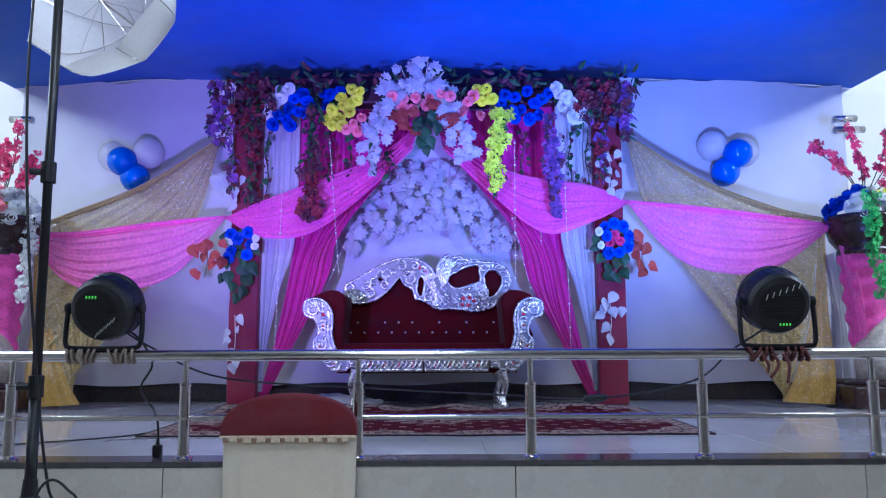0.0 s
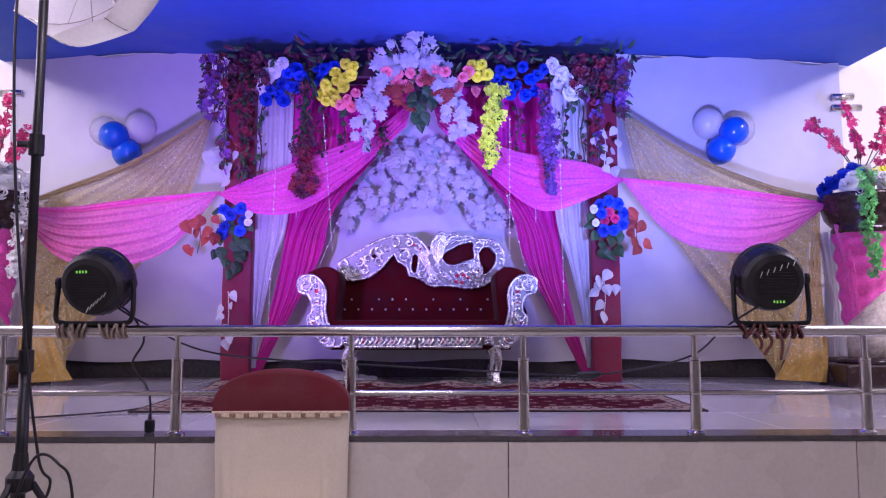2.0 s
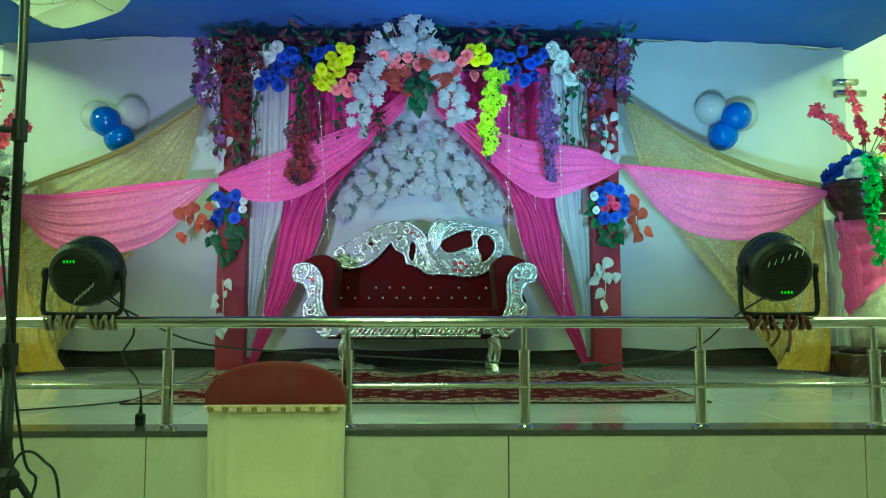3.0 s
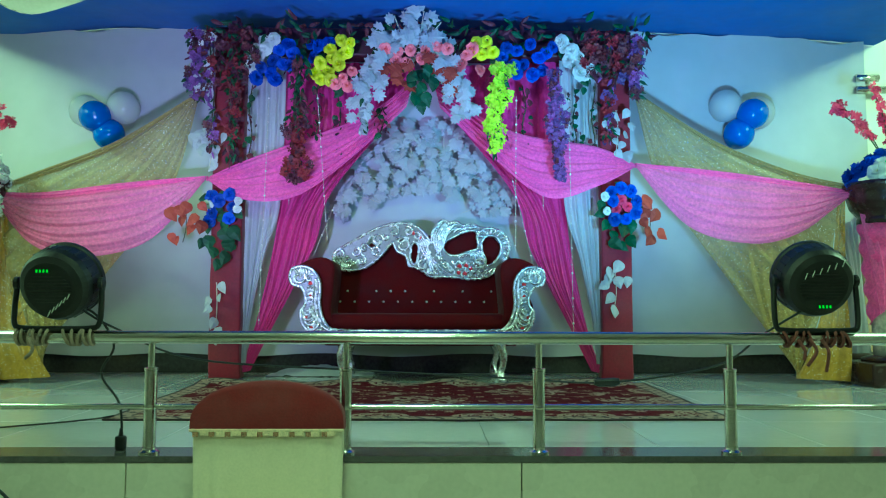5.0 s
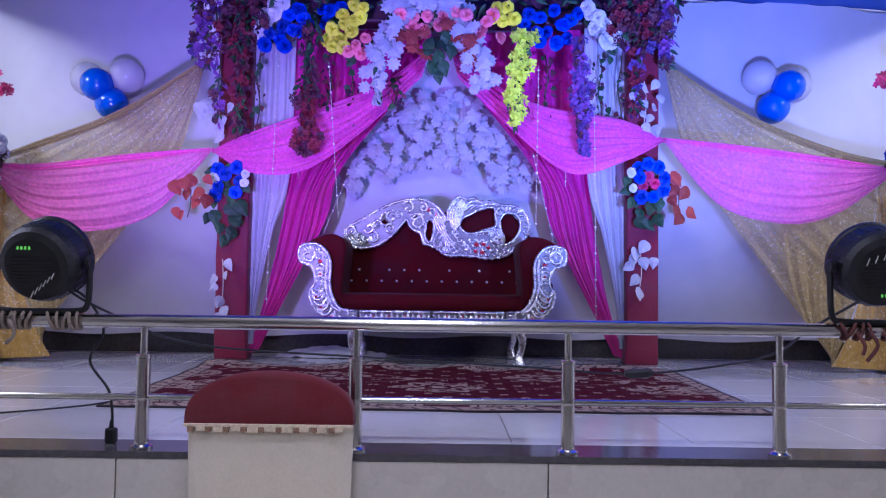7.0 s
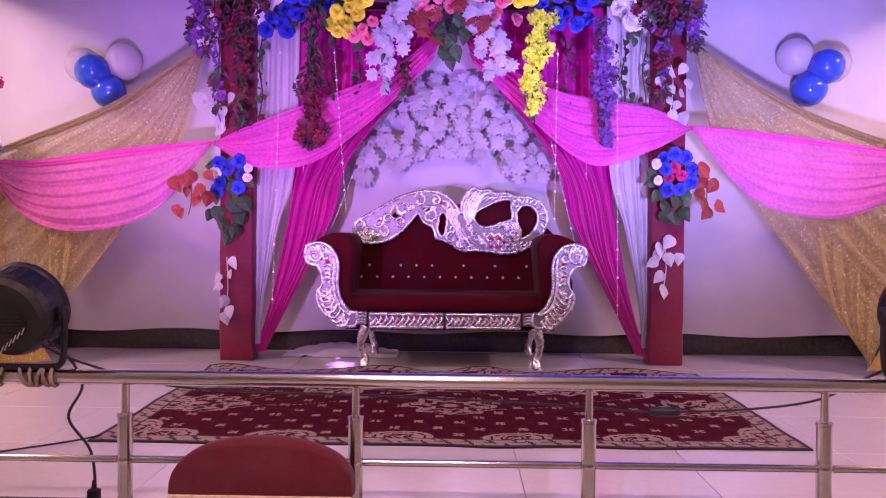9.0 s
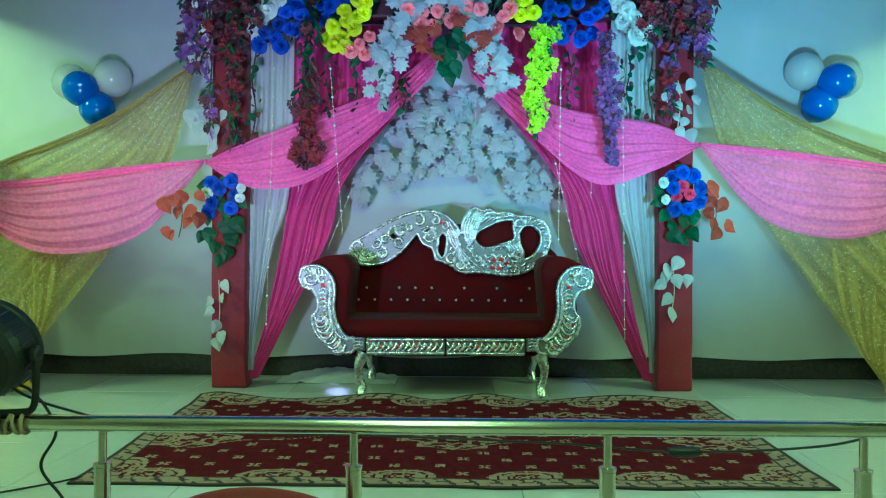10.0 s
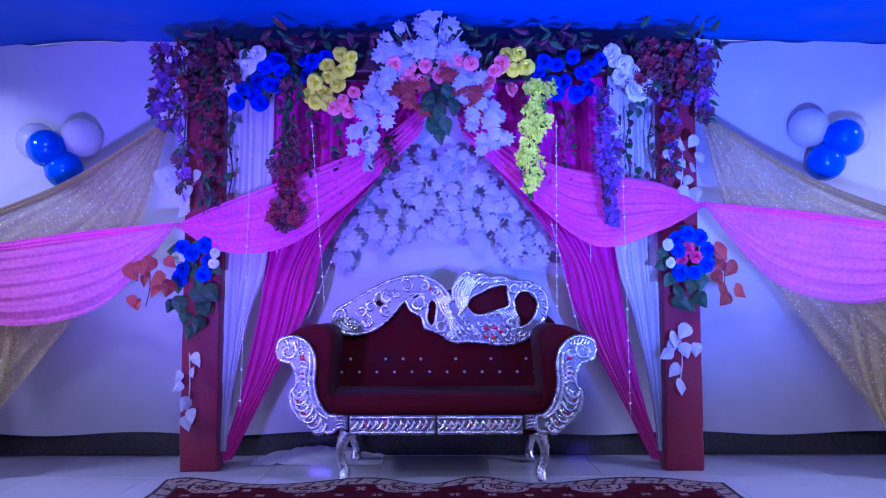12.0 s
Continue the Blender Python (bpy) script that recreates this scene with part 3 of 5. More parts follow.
BACK_Y, FRONT_Y = 5.96, 5.42
outer = crest_points([(62, 285), (75, 245), (130, 210), (210, 165), (300, 112), (400, 72), (490, 58), (570, 68), (632, 105), (675, 158), (697, 190), (700, 125), (735, 62), (772, 38), (812, 54), (858, 47), (892, 70), (960, 66),
                      (1015, 86), (1090, 90), (1155, 118), (1192, 175), (1195, 235), (1165, 305), (1108, 362), (1040, 405), (960, 418), (880, 410), (790, 402), (692, 402), (640, 365), (592, 345)]
                     ) + crest_points([(550, 328), (528, 268), (476, 240), (450, 192), (438, 185), (400, 232), (350, 287), (290, 332), (220, 360), (140, 362), (85, 332)])
holes = [crest_points([(765, 215), (790, 172), (850, 140), (905, 112), (982, 105), (990, 150), (998, 205), (980, 226), (920, 245), (850, 268), (798, 255)]),
         crest_points([(1016, 185), (1050, 140), (1110, 142), (1145, 190), (1140, 250), (1100, 310), (1046, 332), (1045, 290), (1026, 245)]),
         crest_points([(275, 192), (300, 146), (320, 152), (322, 190), (345, 205), (320, 226), (285, 212)]),
         crest_points([(565, 200), (587, 180), (610, 202), (612, 250), (600, 308), (577, 322), (556, 280)]),
         crest_points([(474, 172), (512, 150), (552, 160), (520, 168), (488, 184)])]
crest = part("crest", plate([outer] + holes, 0.014, 0.008), M_SILVER_SHADED, sofa, "carved silver crest with a swan", smooth=False)
crest.location = (0, BACK_Y - 0.045, 0)


def relief(bm, pts, y, radius, fade=True):
    """A raised rib of carving along points in the x-z plane."""
    line = smooth_line([(x, y, z) for x, z in pts], 6)
    tube(bm, line, radius * 1.55, 6, (lambda t: 0.35 + 0.65 * math.sin(math.pi * min(1, 0.12 + t * 0.88))) if fade else None)
    return bm


def curl(center, r, turns=1.4, start=0.0, spin=1):
    """A volute as points."""
    return [(center[0] + r * (1 - k / 14) * math.cos(start + spin * turns * 2 * math.pi * k / 14), center[1] + r * (1 - k / 14) * math.sin(start + spin * turns * 2 * math.pi * k / 14)) for k in range(14)]


bm = bmesh.new()
y0 = BACK_Y - 0.066
relief(bm, outer + outer[:1], y0 + 0.005, 0.0075, fade=False)
for h in holes:
    relief(bm, h + h[:1], y0 + 0.004, 0.006, fade=False)
# volutes of the leafy scroll: centre, radius, start, spin
for c, rad, s, sp in (((108, 262), 40, 4.0, -1), ((150, 300), 26, 1.0, 1), ((240, 300), 36, 1.5, -1), ((215, 240), 34, 3.4, 1), ((262, 222), 30, 0.2, 1), ((350, 172), 40, 0.8, 1), ((342, 236), 34, 5.2, -1), ((452, 112), 42, 2.6, -1),
                      ((505, 200), 58, 2.4, -1), ((545, 110), 34, 2.2, -1), ((600, 140), 30, 2.8, -1), ((640, 330), 36, 1.2, 1), ((692, 372), 26, 1.0, 1), ((655, 195), 30, 3.0, -1), ((400, 150), 24, 2.0, 1)):
    relief(bm, curl(crest_points([c])[0], rad * 0.00109, 1.35, s, sp), y0, 0.0085)
# long leaves at the tip and down the tail of the scroll
for k in range(5):
    relief(bm, crest_points([(84 + k * 18, 300 - k * 4), (110 + k * 24, 335 - k * 5), (170 + k * 26, 345 - k * 9)]), y0, 0.007)
for k in range(4):
    relief(bm, crest_points([(618 - k * 4, 110 + k * 14), (662 - k * 8, 190 + k * 16), (690 - k * 4, 270 + k * 10), (760 - k * 22, 350 + k * 12), (826 - k * 40, 396)]), y0, 0.008)
for k in range(7):
    relief(bm, crest_points([(668 + k * 17, 255 + k * 20), (640 + k * 17, 262 + k * 20), (628 + k * 17, 290 + k * 16)]), y0, 0.006)
# tail feathers of the swan
for k in range(7):
    relief(bm, crest_points([(742 + k * 4, 262 - k * 6), (712 + k * 14, 185 - k * 10), (722 + k * 20, 108 - k * 7), (764 + k * 24, 50 + k * 4)]), y0, 0.008)
for k in range(5):
    relief(bm, crest_points([(800 + k * 36, 130 - k * 10), (830 + k * 36, 98 - k * 4), (868 + k * 34, 86 + k * 2)]), y0, 0.0075)
# ringed neck and head
for k in range(15):
    a = 1.9 - k * 0.3
    relief(bm, crest_points([(1085 + (70 + 5 * math.cos(a)) * math.cos(a + 0.1), 238 - 112 * math.sin(a + 0.1)), (1086 + 98 * math.cos(a), 238 - 138 * math.sin(a)), (1088 + 104 * math.cos(a - 0.12), 240 - 146 * math.sin(a - 0.12))]), y0, 0.008)
relief(bm, curl(crest_points([(1018, 130)])[0], 0.032, 1.3, 0.5, 1), y0, 0.0085)
# folded wing and breast scales
for k in range(6):
    relief(bm, crest_points([(870 + k * 22, 282 - k * 4), (900 + k * 20, 258 - k * 5), (938 + k * 18, 258 + k * 4), (952 + k * 15, 290 + k * 5)]), y0, 0.0085)
relief(bm, curl(crest_points([(1006, 298)])[0], 0.042, 1.5, 1.0, -1), y0 - 0.002, 0.009)
for j in range(4):
    for k in range(5 - j % 2):
        relief(bm, crest_points([(826 + k * 44 + j * 20, 300 + j * 28), (846 + k * 44 + j * 18, 322 + j * 28), (868 + k * 44 + j * 16, 300 + j * 27)]), y0, 0.007)
for k in range(6):
    relief(bm, curl(crest_points([(738 + k * 18, 262 + k * 22)])[0], 0.02, 1.2, k, 1), y0, 0.006)
part("carving", bm, M_SILVER, crest, "raised silver scrollwork", smooth=True).location = (0, -(BACK_Y - 0.045), 0)
for c in ((876, 336), (920, 332), (872, 376), (912, 382), (950, 350), (575, 120), (620, 150)):
    x, z = crest_points([c])[0]
    bm = bmesh.new()
    lathe(bm, [(0.002, -0.004), (0.016, 0), (0.008, 0.006), (0.001, 0.008)], 8, (x, y0 - 0.004, z), Matrix.Rotation(radians(90), 3, "X"))
    part("inlay", bm, M_RUBY, crest, "red foil inlay").location = (0, -(BACK_Y - 0.045), 0)
# padded back, seat, arms
back_outline = [(-0.78, 0.30), (-0.78, 0.72), (-0.6, 0.76), (-0.42, 0.92), (-0.2, 1.02), (0.0, 0.98), (0.15, 1.04), (0.4, 1.0), (0.53, 0.86), (0.62, 0.72), (0.62, 0.30)]
part("backrest", plate([back_outline], 0.06, 0.02, 4), M_VELVET, sofa, "button-tufted maroon velvet back").location = (0, BACK_Y + 0.06, 0)
bm = boxed((-0.70, FRONT_Y + 0.02, 0.33), (0.545, BACK_Y + 0.02, 0.445), 0.05)
part("seat", bm, M_VELVET, sofa, smooth=True)
bm = boxed((-0.68, FRONT_Y + 0.03, 0.24), (0.56, BACK_Y + 0.08, 0.34), 0.01)
part("base", bm, M_VELVET, sofa)
for row, z in ((0, 0.6), (1, 0.525)):
    for k in range(12):
        if row == 0 and k in (1, 5, 7, 9):
            continue
        x = -0.645 + 1.12 * (k + (0.0 if row else 0.5)) / 11.0 + 0.01
        if x > 0.5:
            continue
        b = lathe(bmesh.new(), [(0.001, -0.004), (0.009, -0.002), (0.008, 0.004), (0.003, 0.008)], 10, (x, BACK_Y - 0.022, z), Matrix.Rotation(radians(90), 3, "X"))
        part("button", b, M_GEM, sofa, "crystal button", smooth=True)
for side in (-1, 1):
    def mx(pairs):
        pts = front_points(pairs)
        return pts if side < 0 else [(-0.166 - x, z) for x, z in pts]
    def ax(pairs):
        pts = [(-0.936 + a * 0.00098, 0.852 - b * 0.000957) for a, b in pairs]
        return pts if side < 0 else [(-0.166 - x, z) for x, z in pts]
    arm = ax([(35, 180), (48, 132), (88, 112), (140, 112), (190, 140), (225, 195), (235, 265), (230, 345), (242, 425), (272, 492), (312, 530), (345, 535), (345, 602), (290, 615), (220, 590), (150, 530), (115, 470), (112, 405), (138, 370), (140, 310), (112, 250), (85, 240), (50, 225)])
    mid_x, mid_z = sum(p[0] for p in arm) / len(arm), sum(p[1] for p in arm) / len(arm)
    rim = [(mid_x + (x - mid_x) * 1.07, mid_z + (z - mid_z) * 1.025) for x, z in arm]
    part("arm_edge", plate([rim], 0.012, 0.004), M_VELVET, sofa, "dark velvet edge behind the carving").location = (0, FRONT_Y + 0.028, 0)
    front = part("arm_front", plate([arm], 0.014, 0.008), M_SILVER_SHADED, sofa, "carved silver scroll arm front")
    front.location = (0, FRONT_Y, 0)
    bm = bmesh.new()
    yy = -0.022
    relief(bm, arm + arm[:1], yy + 0.004, 0.0065, fade=False)
    relief(bm, ax([(205, 190), (212, 260), (206, 345), (218, 430), (250, 505), (310, 545)]), yy, 0.007, fade=False)
    relief(bm, curl(ax([(95, 185)])[0], 0.05, 1.5, 1.6, side), yy, 0.008)
    relief(bm, curl(ax([(165, 190)])[0], 0.03, 1.3, 0.5, -side), yy, 0.007)
    for k in range(6):
        relief(bm, ax([(62 + k * 20, 128 - 10 * math.sin(k * 0.6)), (80 + k * 17, 150), (92 + k * 14, 172)]), yy, 0.006)
    for k in range(5):
        relief(bm, ax([(150, 252 + k * 26), (172, 240 + k * 26), (192, 252 + k * 26), (186, 268 + k * 26), (172, 264 + k * 26)]), yy, 0.007)
    for k in range(7):
        ox, oz = 128 + 6 * k + 1.9 * k * k, 405 + 37 * k - 1.0 * k * k
        relief(bm, ax([(ox - 8, oz - 10), (ox + 8, oz + 24), (ox + 44, oz + 22), (ox + 66, oz - 14), (ox + 56, oz - 30)]), yy, 0.0085)
        relief(bm, ax([(ox + 16, oz - 8), (ox + 30, oz + 4), (ox + 46, oz - 10), (ox + 36, oz - 20)]), yy, 0.006)
    part("carving", bm, M_SILVER, front, "raised silver scrollwork", smooth=True)
    for c in ((172, 225), (176, 300), (150, 440), (186, 512), (250, 572)):
        x, z = ax([c])[0]
        bm = bmesh.new()
        lathe(bm, [(0.002, -0.003), (0.014, 0), (0.008, 0.005), (0.001, 0.007)], 8, (x, yy - 0.002, z), Matrix.Rotation(radians(90), 3, "X"))
        part("inlay", bm, M_RUBY, front, "red foil inlay")
    pad = mx([(78, 285), (72, 248), (100, 226), (140, 213), (172, 217), (190, 244), (184, 320), (178, 400), (192, 438), (162, 400), (152, 340), (138, 290)])
    part("arm_pad", plate([pad], 0.2, 0.02), M_VELVET, sofa, smooth=True).location = (0, FRONT_Y + 0.235, 0)
    x0, x1 = (-0.53, -0.083) if side < 0 else (-0.083, 0.364)
    block = part("corner_block", boxed((-0.606, FRONT_Y - 0.02, 0.272), (-0.533, FRONT_Y + 0.03, 0.345), 0.006), M_SILVER_SHADED, sofa, "carved silver corner block")
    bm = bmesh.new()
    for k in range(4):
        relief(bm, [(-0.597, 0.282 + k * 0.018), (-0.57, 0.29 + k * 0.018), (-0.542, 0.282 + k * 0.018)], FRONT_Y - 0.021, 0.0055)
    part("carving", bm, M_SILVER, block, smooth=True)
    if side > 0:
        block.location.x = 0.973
    apron = part("apron", boxed((x0 + 0.002, FRONT_Y - 0.018, 0.252), (x1 - 0.002, FRONT_Y + 0.02, 0.345), 0.006), M_SILVER_SHADED, sofa, "carved silver front rail panel")
    bm = bmesh.new()
    for z in (0.262, 0.336):
        relief(bm, [(x0 + 0.01, z), ((x0 + x1) / 2, z), (x1 - 0.01, z)], FRONT_Y - 0.02, 0.007, fade=False)
    for k in range(13):
        x = x0 + 0.03 + (x1 - x0 - 0.06) * k / 12
        relief(bm, [(x - 0.02, 0.272), (x + 0.004, 0.29), (x + 0.016, 0.325)], FRONT_Y - 0.021, 0.0065)
        relief(bm, [(x - 0.022, 0.325), (x - 0.012, 0.305), (x - 0.002, 0.3)], FRONT_Y - 0.021, 0.005)
    part("carving", bm, M_SILVER, apron, "raised silver leaf carving", smooth=True)
    for k in range(1, 12, 3):
        x = x0 + 0.042 + (x1 - x0 - 0.06) * k / 12
        part("inlay", tubed([(x, FRONT_Y - 0.02, 0.278), (x + 0.012, FRONT_Y - 0.021, 0.3), (x + 0.016, FRONT_Y - 0.02, 0.322)], 0.006, 6, lambda t: 0.4 + 0.6 * math.sin(math.pi * t)), M_RUBY, apron, "red foil inlay")
    for y, name in ((FRONT_Y + 0.02, "front"), (BACK_Y + 0.04, "back")):
        lx = -0.565 if side < 0 else 0.465
        line = smooth_line([(lx - side * 0.02, y, 0.26), (lx + side * 0.005, y - 0.01, 0.19), (lx + side * 0.005, y - 0.005, 0.13), (lx - side * 0.012, y, 0.07), (lx - side * 0.005, y - 0.015, 0.012)], 5)
        leg = part("leg", tubed(line, 0.034, 10, lambda t: 1.15 - 0.85 * math.sin(math.pi * min(1, t * 0.95)) * 0.6 if t < 0.85 else 0.85), M_SILVER, sofa, "carved silver cabriole leg", smooth=True)

# ---- chair in front of the stage ----
CH_Y = 2.945
chair = thing("banquet_chair", (0, 0, 0), "banquet chair in cream cover with dark red cap", "chair")
xl, xr, zc, zt = -0.777, -0.285, 0.098, 0.252
cxm, hw = (xl + xr) / 2, (xr - xl) / 2
bm = bmesh.new()
prof = [(xl, zc)] + [(cxm - hw * math.cos(math.pi * k / 24), zc + 0.02 + (zt - zc - 0.02) * math.sin(math.pi * k / 24) ** 0.8) for k in range(25)] + [(xr, zc)]
rings = []
for yy, grow in ((-0.04, 0.88), (-0.032, 0.96), (-0.015, 1.0), (0.015, 1.0), (0.032, 0.96), (0.04, 0.88)):
    rings.append([bm.verts.new((cxm + (x - cxm) * (0.97 + 0.03 * grow), CH_Y + yy, zc + (z - zc) * grow)) for x, z in prof])
for a, b in zip(rings, rings[1:]):
    for i in range(len(a) - 1):
        bm.faces.new((a[i], a[i + 1], b[i + 1], b[i]))
bm.faces.new(rings[0][::-1])
bm.faces.new(rings[-1])
part("cap", bm, M_CHAIRCAP, chair, "dark red velvet back cap", smooth=True)
bm = bmesh.new()
n = 96
rings = []
for j in range(13):
    z = zc + 0.004 - 0.6 * j / 12
    ring = []
    for i in range(n):
        a = 2 * math.pi * i / n
        sx = math.copysign(abs(math.cos(a)) ** 0.35, math.cos(a))
        sy = math.copysign(abs(math.sin(a)) ** 0.6, math.sin(a))
        wv = 0.008 * (j / 12) * math.sin(sx * 13 + 1 + 0.4 * sy + 0.12 * j) + 0.006 * (j / 12) ** 0.6 * math.sin(sx * 33 + 1.5 * math.sin(j * 0.4)) + 0.004 * noise.noise((sx * 6, z * 4, sy))
        ring.append(bm.verts.new((cxm + sx * (hw * (0.985 - 0.045 * j / 12)) + wv * 0.5, CH_Y + sy * 0.034 + wv, z)))
    rings.append(ring)
for a, b in zip(rings, rings[1:]):
    for i in range(n):
        bm.faces.new((a[i], b[i], b[(i + 1) % n], a[(i + 1) % n]))
part("back_cover", bm, M_CREAM, chair, "cream cloth back cover", smooth=True)
fr = bmesh.new()
box(fr, (xl, CH_Y - 0.047, zc - 0.004), (xr, CH_Y - 0.038, zc + 0.005), 0.002)
for k in range(9):
    x = xl + 0.03 + (xr - xl - 0.045) * k / 9
    box(fr, (x + 0.006, CH_Y - 0.046, zc - 0.017 - 0.003 * (k % 2)), (x + 0.038, CH_Y - 0.039, zc - 0.003), 0.002)
fr = part("fringe", fr, M_TRIM, chair, "cream scalloped fringe")
for k in range(9):
    x = xl + 0.012 + (xr - xl - 0.03) * k / 9
    bm = bmesh.new()
    for q in range(3):
        box(bm, (x + q * 0.006, CH_Y - 0.0465, zc - 0.02 + 0.002 * ((k + q) % 2)), (x + q * 0.006 + 0.005, CH_Y - 0.0385, zc - 0.003))
    part("tassel", bm, M_TASSEL, fr, "brown tassel")
part("seat", boxed((xl + 0.02, CH_Y - 0.45, HALL_Z + 0.42), (xr - 0.02, CH_Y - 0.03, HALL_Z + 0.48), 0.02), M_CREAM, chair)
for a in (xl + 0.05, xr - 0.05):
    for b in (CH_Y - 0.42, CH_Y - 0.01):
        part("leg", tubed([(a, b, HALL_Z), (a, b, HALL_Z + 0.43)], 0.012), M_STEEL, chair)

# ---- leaf and flower pieces ----
rnd = random.Random(4)


def keep(name, bm, material, smooth=True):
    me = bpy.data.meshes.new(name)
    bm.to_mesh(me)
    bm.free()
    me.materials.append(material)
    if smooth:
        for p in me.polygons:
            p.use_smooth = True
    return me


def leaf_shape(kind):
    """A cupped leaf one unit long in the x-z plane, its stalk at the origin, hanging down, facing -y."""
    bm = bmesh.new()
    half = {"maple": [(0.0, 0.02), (0.12, -0.04), (0.3, 0.1), (0.3, -0.1), (0.55, -0.1), (0.42, -0.3), (0.62, -0.5), (0.36, -0.52), (0.38, -0.78), (0.17, -0.72), (0.0, -1.0)],
            "ivy": [(0.0, 0.03), (0.22, 0.1), (0.4, -0.08), (0.42, -0.34), (0.26, -0.62), (0.0, -1.0)],
            "slim": [(0.0, 0.0), (0.14, -0.18), (0.17, -0.45), (0.1, -0.75), (0.0, -1.0)]}[kind]
    mid = [bm.verts.new((0, -0.06 * math.sin(math.pi * min(1, max(0, -z))), z)) for x, z in half]
    for s in (-1, 1):
        rim = [bm.verts.new((s * x, 0.1 * abs(x) + 0.05 * math.sin(z * 7 + s), z)) if x > 0.01 else m for (x, z), m in zip(half, mid)]
        for i in range(len(half) - 1):
            f = [mid[i], mid[i + 1], rim[i + 1], rim[i]]
            f = [v for k, v in enumerate(f) if v not in f[:k]]
            if len(f) > 2:
                bm.faces.new(f if s > 0 else f[::-1])
    return bm


def rose_shape():
    """A full silk rose one unit across, open towards -y: three whorls of cupped, ruffled petals round a bud."""
    bm = bmesh.new()
    r2 = random.Random(14)
    heart = bm.verts.new((0, 0.04, 0))
    for count, reach, width, rise, back, off in ((6, 0.52, 0.3, 0.1, 0.1, 0.0), (5, 0.4, 0.26, 0.24, 0.02, 0.5), (4, 0.27, 0.22, 0.34, -0.05, 0.2), (3, 0.15, 0.16, 0.4, -0.1, 0.9)):
        for k in range(count):
            a = 2 * math.pi * (k + off + r2.uniform(-0.12, 0.12)) / count
            d, s = Vector((math.cos(a), 0, math.sin(a))), Vector((-math.sin(a), 0, math.cos(a)))
            rows = []
            longer, lift = r2.uniform(0.82, 1.16), r2.uniform(-0.05, 0.05)
            for i in range(1, 4):
                u = i / 3
                half = width * (0.35 + 0.65 * math.sin(0.5 + 1.9 * u))
                out = reach * longer * (0.15 + 0.85 * u)
                up = back - rise * math.sin(1.25 * u) + (0.09 + lift if i == 3 else 0)
                rows.append([bm.verts.new(d * (out - 0.05 * (v * v) * u) + s * (half * v) + Vector((0, up - 0.07 * v * v * u + r2.uniform(-0.025, 0.025) * u, 0))) for v in (-1, -0.35, 0.35, 1)])
            for p, q in zip(rows, rows[1:]):
                for v in range(3):
                    bm.faces.new((p[v], p[v + 1], q[v + 1], q[v]))
            for v in range(3):
                bm.faces.new((heart, rows[0][v + 1], rows[0][v]))
    return bm


def floret_shape():
    """A tuft of small four-petalled blossoms about one unit across."""
    bm = bmesh.new()
    r2 = random.Random(9)
    for k in range(7):
        c = Vector((r2.uniform(-0.35, 0.35), r2.uniform(-0.3, 0.1), r2.uniform(-0.35, 0.35)))
        turn = Euler((r2.uniform(-0.7, 0.7), r2.uniform(0, 6), r2.uniform(-0.7, 0.7))).to_matrix()
        for q in range(4):
            a = q * math.pi / 2
            d, s = Vector((math.cos(a), 0, math.sin(a))), Vector((-math.sin(a), 0, math.cos(a)))
            pts = [c, c + turn @ (d * 0.13 + s * 0.1 + Vector((0, -0.03, 0))), c + turn @ (d * 0.25 + Vector((0, -0.08, 0))), c + turn @ (d * 0.13 - s * 0.1 + Vector((0, -0.03, 0)))]
            bm.faces.new([bm.verts.new(p) for p in pts])
    return bm


LEAF = {}
for kind, names in (("maple", (("white", M_WHITELEAF), ("rust", M_RUST))), ("ivy", (("green", M_LEAF), ("white", M_WHITELEAF), ("rust", M_RUST))), ("slim", (("green", M_LEAF), ("dark", M_DARKLEAF), ("purple", M_PURPLE)))):
    for tone, m in names:
        LEAF[kind, tone] = keep(kind + "_leaf", leaf_shape(kind), m, False)
LEAF["ivy", "dark"] = keep("ivy_leaf", leaf_shape("ivy"), M_DARKLEAF, False)
ROSE = {tone: keep("rose", rose_shape(), m, True) for tone, m in M_ROSE.items()}
TUFT = {tone: keep("blossom", floret_shape(), m, False) for tone, m in (("purple", M_PURPLE), ("red", M_ROSE["red"]), ("wine", M_ROSE["wine"]), ("lime", M_ROSE["lime"]), ("lush", M_ROSE["green"]), ("white", M_ROSE["white"]), ("dark", M_DARKLEAF), ("blue", M_ROSE["blue"]))}


def piece(name, mesh, parent, at, size, turn=(0, 0, 0)):
    """One leaf or flower head; at is in the world."""
    ob = new(name, mesh)
    ob.parent = parent
    ob.matrix_basis = Matrix.LocRotScale(Vector(at) - parent.location, Euler(turn), (size, size, size))
    return ob


